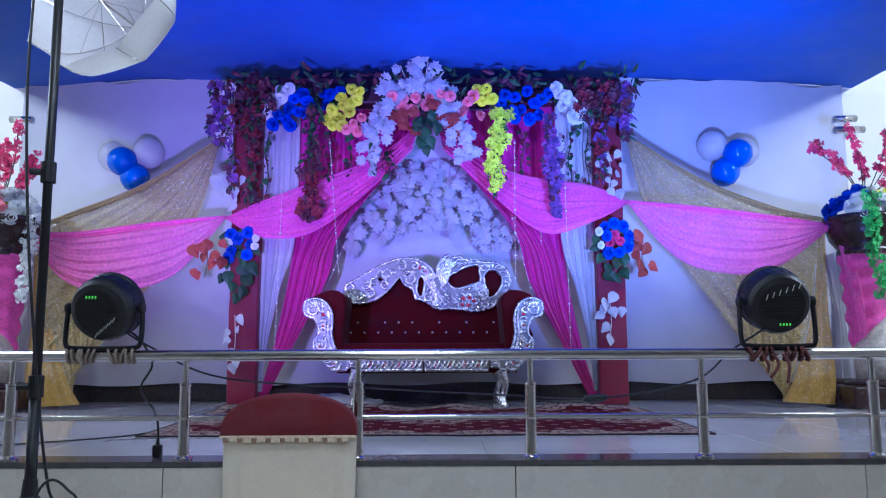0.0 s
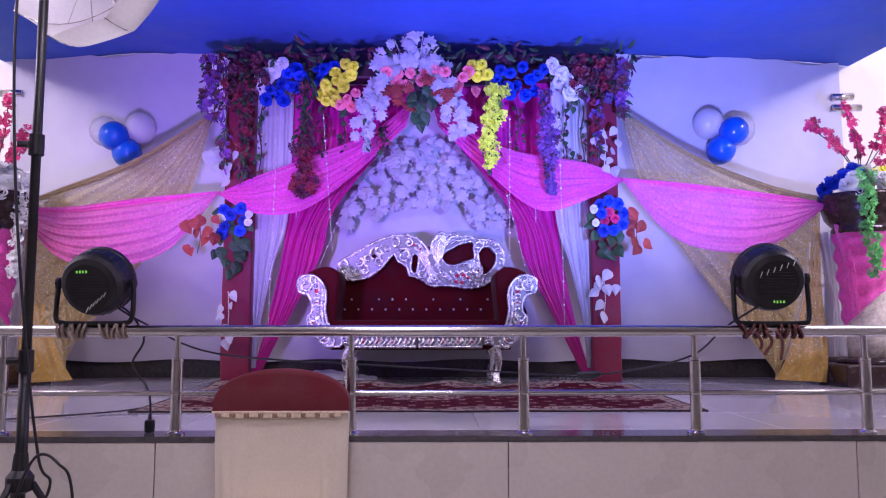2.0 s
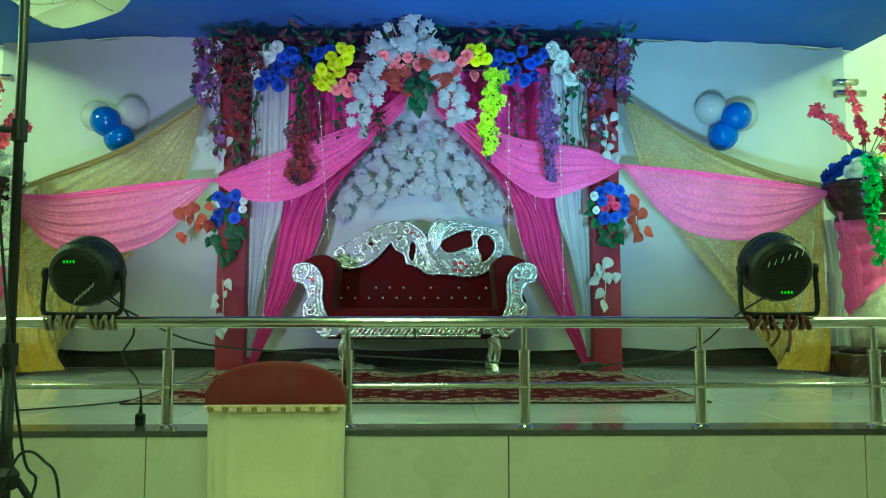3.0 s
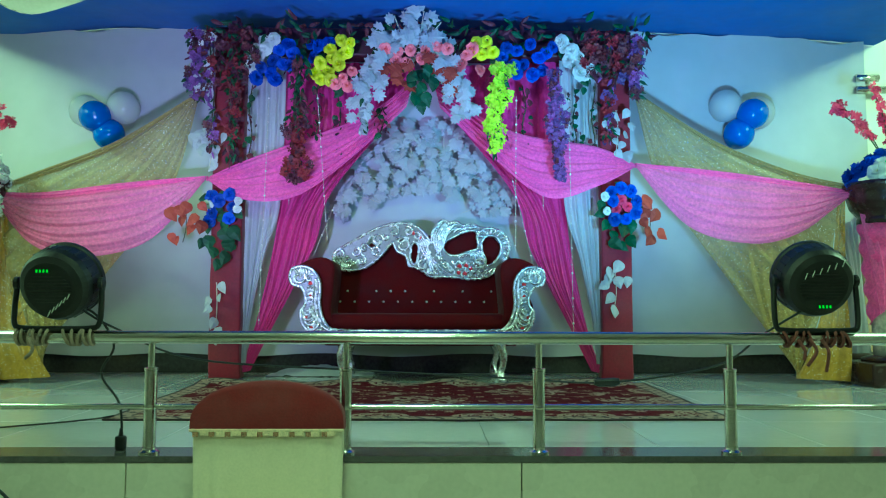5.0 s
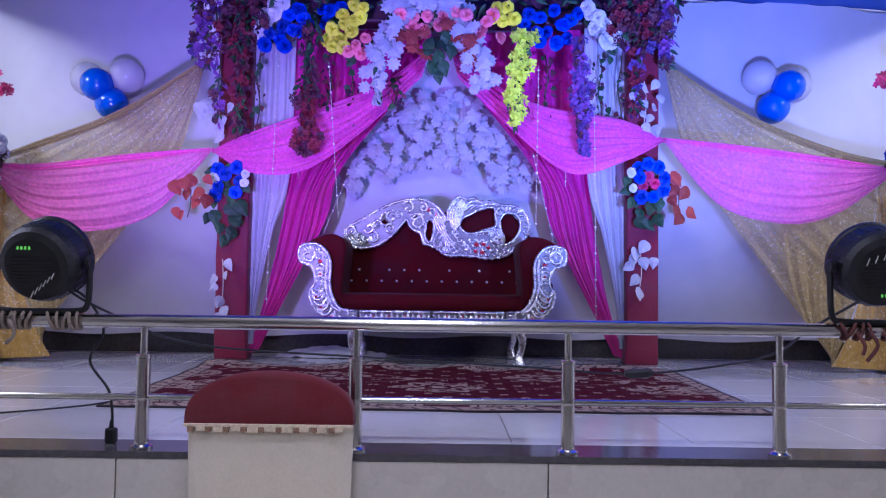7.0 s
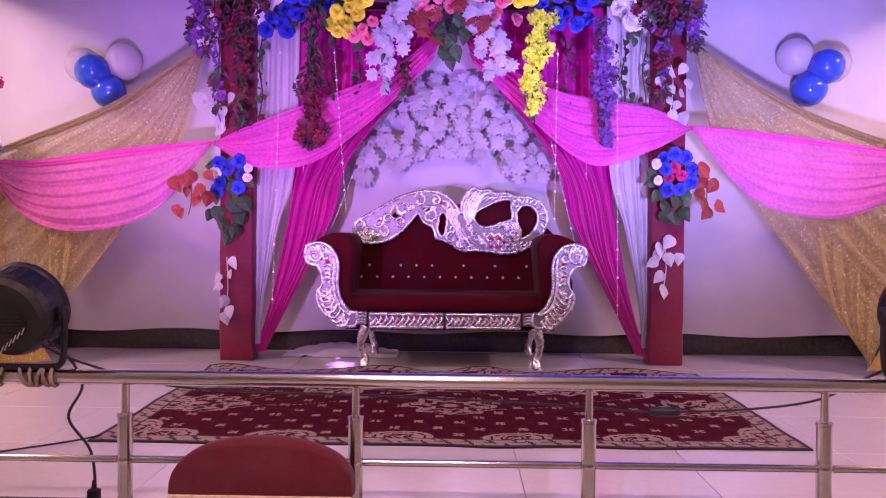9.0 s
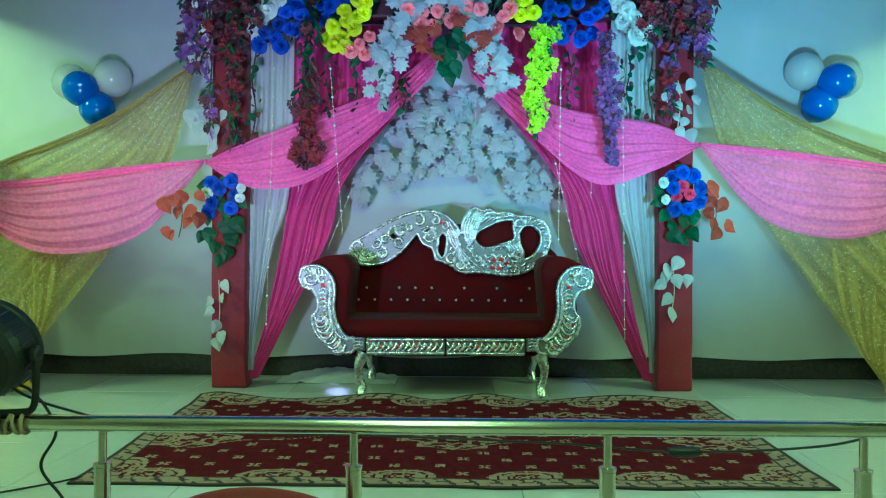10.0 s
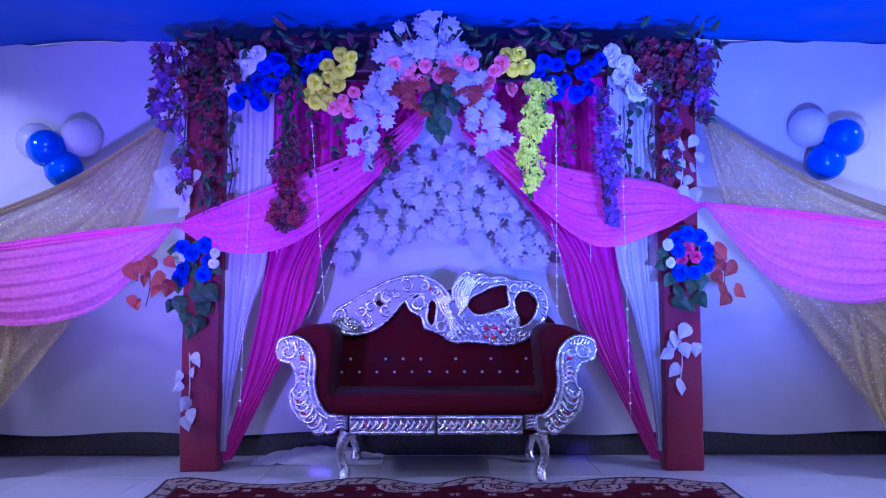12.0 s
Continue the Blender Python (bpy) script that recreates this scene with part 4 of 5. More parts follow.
def garland(name, label, top, length, width, tones, count, size, seed, stem=M_STEM, kind="slim", lean=0.0, tuft=0.0, group="hanging garlands"):
    """A hanging garland: one stem, and leaves or blossom tufts all round it."""
    r = random.Random(seed)
    g = thing(name, top, label, "garland", group)
    part("stem", tubed([(lean * t + 0.012 * math.sin(9 * t + seed), 0, -length * t) for t in [k / 10 for k in range(11)]], 0.005, 6), stem, g)
    for k in range(count):
        t = (k + r.random()) / count
        w = width * (0.75 + 0.35 * math.sin(t * 9 + seed)) * (1 if t < 0.9 else 0.7)
        a = r.uniform(0, 2 * math.pi)
        rr = w * 0.5 * math.sqrt(r.random())
        at = Vector(top) + Vector((lean * t + rr * math.cos(a), -0.05 * r.random() + 0.5 * rr * math.sin(a), -length * t))
        tone = tones[r.randrange(len(tones))]
        s = size * r.uniform(0.75, 1.25)
        if r.random() < tuft and tone in TUFT:
            piece("blossom", TUFT[tone], g, at, s * 1.2, (r.uniform(-0.5, 0.5), r.uniform(0, 6), r.uniform(-0.5, 0.5)))
        else:
            key = (kind, tone) if (kind, tone) in LEAF else ("slim", "dark")
            piece("leaf", LEAF[key], g, at, s, (r.uniform(-0.9, 0.3), r.uniform(-1.0, 1.0), r.uniform(-1.2, 1.2)))
    return g


def bunch(label, tone, center, spots, size, seed, name="rose_bunch", leaves=6):
    """A bunch of roses at steps of 10 mm across and up from its centre, with a few green leaves behind."""
    r = random.Random(seed)
    g = thing(name, center, label, "flower bunch", "valance flowers")
    for x, z in spots:
        at = Vector(center) + Vector((x * 0.01, r.uniform(-0.035, 0.01), z * 0.01))
        piece("rose", ROSE[tone], g, at, size * r.uniform(0.95, 1.2), (r.uniform(-0.5, 0.4), r.uniform(0, 6), r.uniform(-0.5, 0.5)))
    for k in range(leaves):
        x, z = spots[k % len(spots)]
        piece("leaf", LEAF["ivy", "green"], g, Vector(center) + Vector((x * 0.01 + r.uniform(-0.04, 0.04), 0.035, z * 0.01 + r.uniform(-0.04, 0.05))), 0.075, (r.uniform(-0.5, 0.2), r.uniform(-2, 2), 0))
    return g


# rose bunches along the beam, left to right
bunch("white silk roses fixed on the frame beam", "white", (-1.168, 5.660, 2.210), [(9, 10), (2, 9), (-3, 4), (-8, 0), (0, -2), (-7, -8), (-4, -13), (4, 3)], 0.085, 1)
bunch("deep blue silk roses fixed on the frame beam", "blue", (-1.038, 5.650, 2.159), [(6, 12), (9, 6), (0, 8), (-4, 1), (-12, -5), (-6, -8), (3, -2), (-15, -12), (-3, -12), (8, -3), (12, 0)], 0.09, 2)
bunch("deep blue silk roses fixed on the frame beam", "blue", (-0.796, 5.670, 2.252), [(-3, 4), (2, 2), (6, 4), (-1, -5), (10, 5)], 0.085, 22)
bunch("bright yellow silk roses fixed on the frame beam", "yellow", (-0.672, 5.630, 2.159), [(6, 14), (12, 12), (-2, 9), (6, 4), (-1, 2), (-8, -2), (4, -2), (-3, -7), (-12, -8), (-8, -13), (-1, -13), (10, 6)], 0.082, 3)
bunch("coral pink silk roses beside the yellow ones", "pink", (-0.600, 5.640, 2.043), [(0, 0), (-5, -4), (6, 5), (3, -5)], 0.075, 4)
bunch("coral pink silk roses at the crown of the frame", "pink", (-0.121, 5.600, 2.216), [(-19, 2), (-11, 1), (-2, 2), (8, 1), (16, 5), (5, -5), (-12, -6), (15, -5), (-5, -7), (23, 2), (36, -2), (32, -9), (40, 3), (45, -12)], 0.085, 5, leaves=10)
bunch("bright yellow silk roses fixed on the frame beam", "yellow", (0.356, 5.620, 2.253), [(-5, 4), (2, 5), (6, -3), (-1, -4), (-8, -2)], 0.085, 6)
bunch("deep blue silk roses fixed on the frame beam", "blue", (0.637, 5.650, 2.198), [(-12, 7), (-5, 5), (4, 9), (10, 0), (0, -4), (-7, -6), (15, 4), (6, -12), (-5, -11), (-15, 0), (13, -8), (20, 8)], 0.09, 7)
bunch("white silk roses fixed on the frame beam", "white", (0.982, 5.640, 2.207), [(-9, 10), (-2, 4), (-7, 7), (3, 0), (0, -6), (8, -12), (12, -8), (3, -12), (-4, -2)], 0.088, 8)

# crown of white maple sprays
crown = thing("white_leaf_spray", (-0.122, 5.620, 2.165), "white silk maple leaf spray crowning the frame", "leaf spray")
r = random.Random(21)
for k in range(7):
    a = -0.9 + 0.3 * k
    part("twig", tubed(smooth_line([(0, 0.03, 0), (0.14 * math.sin(a), 0.02, 0.18), (0.24 * math.sin(a), 0.0, 0.36 * math.cos(a * 0.8))], 4), 0.004, 5), M_WHITESTEM, crown)
for k in range(46):
    a, d = r.uniform(-1.1, 1.1), r.uniform(0.12, 0.42)
    at = crown.location + Vector((d * math.sin(a) * 0.85, r.uniform(-0.04, 0.06), d * math.cos(a) * (1.0 if abs(a) < 0.4 else 0.72)))
    piece("leaf", LEAF["maple", "white"], crown, at, r.uniform(0.07, 0.105), (r.uniform(-0.35, 0.2), r.uniform(-2.6, 2.6), r.uniform(-0.35, 0.35)))
for side in (-1, 1):
    spray = thing("white_leaf_spray", (-0.115, 5.600, 2.127), "white silk maple leaves hanging from the crown", "leaf spray")
    for k in range(32):
        t = k / 31
        base = Vector((side * (0.17 + 0.19 * t ** 0.7) + r.uniform(-0.09, 0.09), r.uniform(-0.06, 0.03), 0.1 - 0.4 * t + r.uniform(-0.07, 0.07)))
        if side > 0:
            base.x -= 0.02
        piece("leaf", LEAF["maple", "white"], spray, spray.location + base, r.uniform(0.07, 0.11), (r.uniform(-0.35, 0.2), r.uniform(-1.2, 1.2), r.uniform(-0.35, 0.35)))
    part("twig", tubed(smooth_line([(0, 0.03, 0.1), (side * 0.2, 0, 0.06), (side * 0.36, -0.01, -0.3)], 4), 0.004, 5), M_WHITESTEM, spray)
garland("white_leaf_garland", "white silk leaf strand hanging from the crown", (-0.448, 5.600, 1.921), 0.26, 0.1, ["white", "white", "green"], 34, 0.055, 61, kind="ivy")
rust = thing("rust_leaf_spray", (-0.090, 5.580, 2.121), "rust and dark green silk leaves under the crown", "leaf spray")
for x, z in ((-13, -4), (-4, -2), (20, -14), (-16, -11), (-8, -15), (22, -6), (12, -2), (-20, -3), (5, 3), (25, -16)):
    piece("leaf", LEAF["maple", "rust"], rust, rust.location + Vector((x * 0.01, r.uniform(-0.05, 0.0), z * 0.01 + 0.03)), r.uniform(0.08, 0.115), (r.uniform(-0.7, 0.3), r.uniform(-1.2, 1.2), r.uniform(-0.8, 0.8)))
for x, z in ((0, -6), (6, -9), (-3, -13), (4, -15), (8, -4), (1, -20), (-1, -24), (5, -22), (-6, -9), (11, -12), (2, -28)):
    piece("leaf", LEAF["ivy", "green"], rust, rust.location + Vector((x * 0.01, r.uniform(-0.04, 0.01), z * 0.01 + 0.02)), r.uniform(0.085, 0.12), (r.uniform(-0.6, 0.3), r.uniform(-1.2, 1.2), r.uniform(-0.7, 0.7)))

# hanging garlands
garland("purple_blossom_garland", "purple and white blossom garland on the frame corner", (-1.569, 5.620, 2.343), 0.46, 0.2, ["purple", "purple", "dark", "white", "green"], 120, 0.06, 71, tuft=0.75)
garland("purple_blossom_garland", "purple blossom garland on the frame corner", (1.395, 5.620, 2.339), 0.42, 0.13, ["purple", "purple", "dark", "green"], 110, 0.06, 72, tuft=0.75)
garland("burgundy_leaf_garland", "burgundy and green leaf garland over the column", (-1.500, 5.640, 2.318), 0.8, 0.11, ["dark", "purple", "purple", "green"], 56, 0.06, 73, lean=0.03, tuft=0.2)
garland("burgundy_leaf_garland", "burgundy and green leaf garland over the curtain", (-1.336, 5.640, 2.269), 0.8, 0.13, ["dark", "green", "green", "wine"], 150, 0.07, 74, tuft=0.25)
garland("burgundy_leaf_garland", "thick burgundy leaf garland ending in red blossoms", (-0.896, 5.600, 2.192), 0.5, 0.15, ["dark", "dark", "green", "green"], 120, 0.07, 75, tuft=0.1)
garland("burgundy_leaf_garland", "red blossom end of a burgundy garland", (-0.903, 5.600, 1.733), 0.4, 0.17, ["dark", "wine", "dark", "wine"], 110, 0.065, 76, tuft=0.5)
garland("yellow_blossom_garland", "lime yellow blossom garland hanging from the beam", (0.487, 5.600, 2.126), 0.3, 0.17, ["lime", "lime", "lime", "green"], 60, 0.075, 77, lean=-0.05, tuft=0.92)
garland("yellow_blossom_garland", "lime yellow blossom garland with green leaf core", (0.438, 5.600, 1.841), 0.31, 0.15, ["lime", "lime", "green"], 56, 0.07, 78, tuft=0.8)
garland("purple_blossom_garland", "thick violet wisteria garland hanging from the beam", (0.826, 5.580, 2.088), 0.74, 0.15, ["purple", "purple", "purple", "dark"], 210, 0.045, 79, lean=0.04, tuft=0.85)
garland("burgundy_leaf_garland", "burgundy leaf garland over the column", (1.215, 5.640, 2.346), 0.72, 0.1, ["dark", "wine", "green", "purple"], 90, 0.07, 80, tuft=0.2)
garland("burgundy_leaf_garland", "burgundy leaf garland on the column", (1.313, 5.660, 2.336), 0.3, 0.12, ["dark", "purple", "wine"], 50, 0.07, 81, tuft=0.3)
for px, (x, y, z), ln in ((0, (-1.249, 5.740, 2.022), 0.55), (1, (-0.783, 5.740, 2.037), 0.42), (2, (-0.638, 5.740, 2.021), 0.5), (3, (0.648, 5.740, 2.035), 0.45), (4, (1.002, 5.740, 2.018), 0.4), (5, (1.131, 5.740, 2.034), 0.5), (6, (-0.348, 5.740, 1.873), 0.2)):
    garland("green_ivy_garland", "thin green ivy strand over the curtains", (x, y, z), ln, 0.12, ["green", "dark", "purple"], 18, 0.045, 90 + px, kind="ivy")
# foliage along the top of the beam
fringe = thing("top_foliage", (CX, 5.72, 2.4), "dark green and burgundy leaves along the beam top", "foliage")
for k in range(295):
    x = -1.58 + 3.16 * (k + r.random()) / 295
    at = fringe.location + Vector((x, r.uniform(-0.1, 0.08), r.uniform(-0.12, 0.06) + 0.02 * math.sin(x * 13)))
    piece("leaf", LEAF[("slim", "green") if r.random() < 0.55 else ("slim", "dark")], fringe, at, r.uniform(0.07, 0.11), (r.uniform(-0.9, 0.6), r.uniform(-2.6, 2.6), r.uniform(-1, 1)))
for k, (px, tone) in enumerate(((-1.38, "dark"), (-1.2, "dark"), (1.15, "dark"), (1.3, "wine"), (1.42, "dark"))):
    garland("burgundy_leaf_garland", "burgundy leaves bunched over the frame corner", (CX + px, 5.64, 2.37), 0.3, 0.22, [tone, "dark", "green", "wine"], 56, 0.07, 120 + k, tuft=0.3)

# white leaf arch on the backdrop
arch_leaves = thing("white_leaf_arch", (-0.08, 6.12, 1.17), "arch of white silk maple leaves behind the sofa", "leaf arch")
count = 0
while count < 165:
    a, d = r.uniform(-0.05, math.pi + 0.05), r.uniform(0.12, 0.69)
    x, z = d * math.cos(a), d * math.sin(a) * 1.0
    if z < 0.16 * (1 - (x / 0.42) ** 2) or z < -0.02 or r.random() < (0.35 if d < 0.34 else 0.0) or (abs(x) > 0.5 and z > 0.45):
        continue
    count += 1
    piece("leaf", LEAF["maple", "white"], arch_leaves, (-0.08 + x, 6.13 - r.uniform(0.0, 0.1), 1.2 + z), r.uniform(0.075, 0.115), (r.uniform(-0.45, 0.1), r.uniform(-1.2, 1.2), r.uniform(-0.45, 0.45)))
for k in range(11):
    a = math.pi * (k + 0.5) / 11
    bend = r.uniform(0.1, 0.35) * (1 if k % 2 else -1)
    part("twig", tubed(smooth_line([(0.64 * math.cos(a), 0.0, 0.64 * math.sin(a)), (0.47 * math.cos(a + bend * 0.6), -0.03, 0.47 * math.sin(a + bend * 0.6) + 0.03), (0.3 * math.cos(a + bend), -0.05, 0.3 * math.sin(a + bend))], 4), 0.002, 5), M_WHITESTEM, arch_leaves)

# sprays on the columns and beside them
def spray(label, center, spots, leaf, size, seed, stem=M_STEM):
    r = random.Random(seed)
    g = thing("leaf_spray", center, label, "leaf spray", "column sprays")
    top = max(z for x, z in spots)
    low = min(z for x, z in spots)
    part("stem", tubed(smooth_line([(0.0, 0.01, top * 0.01 + 0.04), (0.01, 0.0, 0.0), (-0.01, 0.0, low * 0.01)], 4), 0.003, 5), stem, g)
    for x, z in spots:
        piece("leaf", LEAF[leaf], g, Vector(center) + Vector((x * 0.01, r.uniform(-0.03, 0.01), z * 0.01 + size * 0.4)), size * r.uniform(0.8, 1.25), (r.uniform(-0.5, 0.1), r.uniform(-1.0, 1.0), r.uniform(-0.6, 0.6)))
    return g


spray("white silk ivy leaves hanging over the column", (-1.481, 5.620, 1.550), [(-8, 8), (-3, 3), (-10, 2), (-6, -2), (9, 6), (3, -2), (1, -8), (3, -13), (-1, 12), (-12, 6)], ("ivy", "white"), 0.085, 201, M_WHITESTEM)
spray("white silk ivy leaves hanging over the column", (1.266, 5.620, 1.686), [(-8, 4), (-3, 9), (8, 11), (10, 3), (-1, -1), (7, -4), (-2, -8), (4, -11), (0, -16), (7, -17)], ("ivy", "white"), 0.075, 202, M_WHITESTEM)
spray("rust silk leaves on the gold drape", (-1.608, 5.500, 1.004), [(-10, 8), (2, 12), (10, 12), (-2, 4), (5, -2), (-8, -8), (12, 0), (-4, 10), (8, 4), (-6, -10)], ("ivy", "rust"), 0.085, 203)
spray("rust silk leaves beside the column", (1.471, 5.600, 1.047), [(-3, 12), (0, 6), (6, 5), (-5, 0), (0, -6), (6, -8), (3, -12), (-2, 16)], ("ivy", "rust"), 0.09, 204)
spray("green silk ivy leaves on the column", (-1.408, 5.660, 0.900), [(-8, 2), (0, 6), (7, 8), (4, 0), (-4, -6), (4, -9), (-1, -14), (8, -3), (-12, 0), (2, 12)], ("ivy", "green"), 0.09, 205)
spray("green silk ivy leaves on the column", (1.289, 5.660, 0.972), [(-9, 6), (-4, 0), (3, 4), (8, 6), (0, -8), (6, -4), (-6, -6), (3, 10)], ("ivy", "green"), 0.09, 206)
spray("white silk leaf sprig on the column", (-1.448, 5.700, 0.451), [(3, 16), (-4, 6), (-3, 0), (2, 8), (0, -8), (2, -14), (-1, -18)], ("ivy", "white"), 0.075, 207, M_WHITESTEM)
spray("white silk leaf sprig on the column", (1.260, 5.700, 0.600), [(4, 16), (-3, 12), (-5, 2), (2, 6), (9, 6), (-1, -6), (0, -14), (-4, 8)], ("ivy", "white"), 0.085, 208, M_WHITESTEM)
bunch("blue and white silk roses on the column", "blue", (-1.407, 5.640, 1.137), [(-7, 9), (-2, 6), (6, 10), (-6, -2), (-8, -8), (7, 2), (5, -6)], 0.08, 211, leaves=8)
bunch("white silk roses among the blue ones", "white", (-1.404, 5.630, 1.137), [(-9, 3), (11, 0), (11, 6)], 0.06, 212, leaves=2)
bunch("blue silk rose ring on the column", "blue", (1.288, 5.620, 1.187), [(-7, 8), (0, 11), (7, 9), (11, 2), (10, -6), (3, -10), (-4, -10), (-6, 2)], 0.085, 213, leaves=8)
bunch("burgundy silk roses in the blue ring", "red", (1.291, 5.630, 1.188), [(0, 3), (4, -2), (-3, -3)], 0.075, 214, leaves=2)
bunch("white silk roses in the blue ring", "white", (1.288, 5.620, 1.187), [(-11, 5), (-10, -5), (14, 2)], 0.055, 215, leaves=2)

# pearl strings and white cords
BEAD = keep("bead", lathe(bmesh.new(), [(0.001, -0.5), (0.35, -0.36), (0.5, 0), (0.35, 0.36), (0.001, 0.5)], 8), M_PEARL)
for k, (x, y, z, ln, lean) in enumerate(((-1.095, 5.600, 1.922, 1.55, -0.04), (-0.772, 5.620, 1.927, 1.0, 0.08), (0.581, 5.620, 1.924, 1.05, -0.01), (0.936, 5.600, 1.919, 1.62, 0.02), (0.568, 5.800, 1.395, 0.75, 0.18), (-0.671, 5.800, 1.187, 0.35, -0.14), (0.767, 5.660, 1.347, 0.2, 0.0), (-0.961, 5.660, 1.476, 0.3, 0.0))):
    st = thing("bead_string", (x, y, z), "thin white bead string hanging from the beam", "bead string", "bead strings")
    part("cord", tubed([(lean * t, 0, -ln * t) for t in (0, 0.5, 1)], 0.0016, 5), M_WHITESTEM, st)
    for b in range(int(ln / 0.055)):
        t = (b + 0.5) / int(ln / 0.055)
        piece("bead", BEAD, st, (x + lean * t, y, z - ln * t), 0.016 if b % 3 == 0 else 0.009)

# ---- urns with flowers ----
for side in (-1, 1):
    ux, uy = (3.0 if side > 0 else -3.0), 5.4
    urn = thing("flower_urn", (ux, uy, 0), "dark urn on a pink draped floral pedestal", "urn", "flower urns")
    part("plinth", boxed((-0.26, -0.2, 0), (0.26, 0.2, 0.15), 0.015), M_VASE, urn, "dark square plinth")
    part("foot", lathe(bmesh.new(), [(0.2, 0.15), (0.2, 0.17), (0.15, 0.19)], 24), M_VASE, urn, smooth=True)
    part("pedestal", lathe(bmesh.new(), [(0.125, 0.19), (0.13, 0.4), (0.12, 0.7), (0.125, 1.05)], 28), M_PEDESTAL, urn, "painted floral pedestal", smooth=True)
    bowl = bmesh.new()
    lathe(bowl, [(0.13, 1.03), (0.2, 1.04), (0.2, 1.07), (0.19, 1.08), (0.235, 1.14), (0.255, 1.22), (0.25, 1.25), (0.28, 1.27), (0.28, 1.3), (0.25, 1.31), (0.22, 1.25), (0.001, 1.22)], 32)
    for v in bowl.verts:
        a = math.atan2(v.co.y, v.co.x)
        if 1.1 < v.co.z < 1.26:
            f = 1 + 0.035 * math.sin(a * 14)
            v.co.x, v.co.y = v.co.x * f, v.co.y * f
    part("bowl", bowl, M_VASE, urn, "fluted dark glazed bowl", smooth=True)
    n, wrap, rings = 48, bmesh.new(), []
    for j in range(31):
        t = j / 30
        ring = []
        for i in range(n):
            a = 2 * math.pi * i / n
            low = 0.52 + 0.14 * math.cos(a + (0.6 if side > 0 else 2.4))
            z = 1.05 - (1.05 - low) * t
            rr = 0.142 + 0.05 * (1 - t) + 0.012 * math.sin(z * 46 + 2 * math.sin(a * 2)) + 0.006 * math.sin(a * 9)
            ring.append(wrap.verts.new((rr * math.cos(a), rr * math.sin(a), z)))
        rings.append(ring)
    for a, b in zip(rings, rings[1:]):
        for i in range(n):
            wrap.faces.new((a[i], b[i], b[(i + 1) % n], a[(i + 1) % n]))
    part("wrap", wrap, M_PINK, urn, "pink net cloth wrapped round the pedestal", smooth=True)
    if side > 0:
        part("tail", drape([(-0.22, -0.02, 1.15), (-0.18, -0.06, 0.8), (-0.14, -0.1, 0.45)], [(-0.17, -0.06, 1.1), (-0.13, -0.12, 0.8), (-0.11, -0.13, 0.5)], 20, 14, 2, 0.008, 3), M_PINKSHEER, urn, smooth=True)
    fl = thing("urn_bouquet", (ux, uy, 1.3), "blue white and yellow silk flowers in the urn", "bouquet", "urn bouquets")
    r = random.Random(300 + side)
    tones = ["white", "white", "white", "blue", "blue", "blue", "white", "white", "yellow", "yellow"] if side > 0 else ["white", "yellow", "white", "yellow", "pink", "white"]
    for k in range(46):
        a, e = r.uniform(0, 2 * math.pi), r.uniform(0.0, 1.45)
        at = Vector((ux, uy, 1.28)) + Vector((0.24 * math.cos(a) * math.cos(e), 0.24 * math.sin(a) * math.cos(e), 0.2 * math.sin(e)))
        piece("rose", ROSE[tones[int((a / 6.283) * len(tones)) % len(tones)]], fl, at, r.uniform(0.1, 0.13), (-e * 0.8, 0, a + math.pi / 2))
    for k in range(7):
        az, ln = (-0.9 + 0.3 * k) + r.uniform(-0.1, 0.1), r.uniform(0.32, 0.62)
        end = Vector((0.85 * ln * math.sin(az) * 1.0, r.uniform(-0.1, 0.1), ln * math.cos(az)))
        line = smooth_line([(0, 0, 0.12), Vector((0, 0, 0.12)) + end * 0.5 + Vector((0.03, 0, 0.03)), Vector((0, 0, 0.12)) + end], 4)
        br = part("branch", tubed(line, 0.004, 5), M_STEM, fl, "red blossom branch")
        for q in range(12):
            p = at_along(line, 0.4 + 0.6 * q / 11)
            piece("blossom", TUFT["red"], fl, fl.location + p + Vector((r.uniform(-0.02, 0.02), r.uniform(-0.02, 0.02), r.uniform(-0.02, 0.02))), r.uniform(0.06, 0.085), (r.uniform(-1, 1), r.uniform(0, 6), 0))
    if side > 0:
        tr = thing("trailing_garland", (ux - 0.13, uy - 0.29, 1.42), "bright green blossom trail hanging over the urn", "garland")
    else:
        tr = thing("trailing_garland", (ux + 0.27, uy - 0.08, 1.42), "cream blossom trail hanging over the urn", "garland")
    for k in range(64):
        t = k / 63
        p = tr.location + Vector((0.05 * t * side + r.uniform(-0.05, 0.05) * (1.1 - 0.6 * t), r.uniform(-0.03, 0.02), -0.68 * t))
        piece("blossom", TUFT["lush" if side > 0 else "white"], tr, p, r.uniform(0.055, 0.075), (r.uniform(-1, 1), r.uniform(0, 6), r.uniform(-1, 1)))

# ---- balloons ----
def balloon(x, y, z, rad, material, label, lean):
    bm = bmesh.new()
    prof = [(0.001, 1.0), (0.35, 0.94), (0.7, 0.72), (0.93, 0.38), (1.0, 0.0), (0.93, -0.42), (0.72, -0.78), (0.42, -1.05), (0.16, -1.2), (0.06, -1.26), (0.05, -1.29), (0.1, -1.33), (0.001, -1.34)]
    lathe(bm, [(a * rad, b * rad) for a, b in prof[::-1]], 28)
    b = tagged(part("balloon", bm, material, smooth=True), label, "balloon", "wall balloons")
    b.matrix_world = Matrix.LocRotScale((x, y, z), Euler(lean), None)


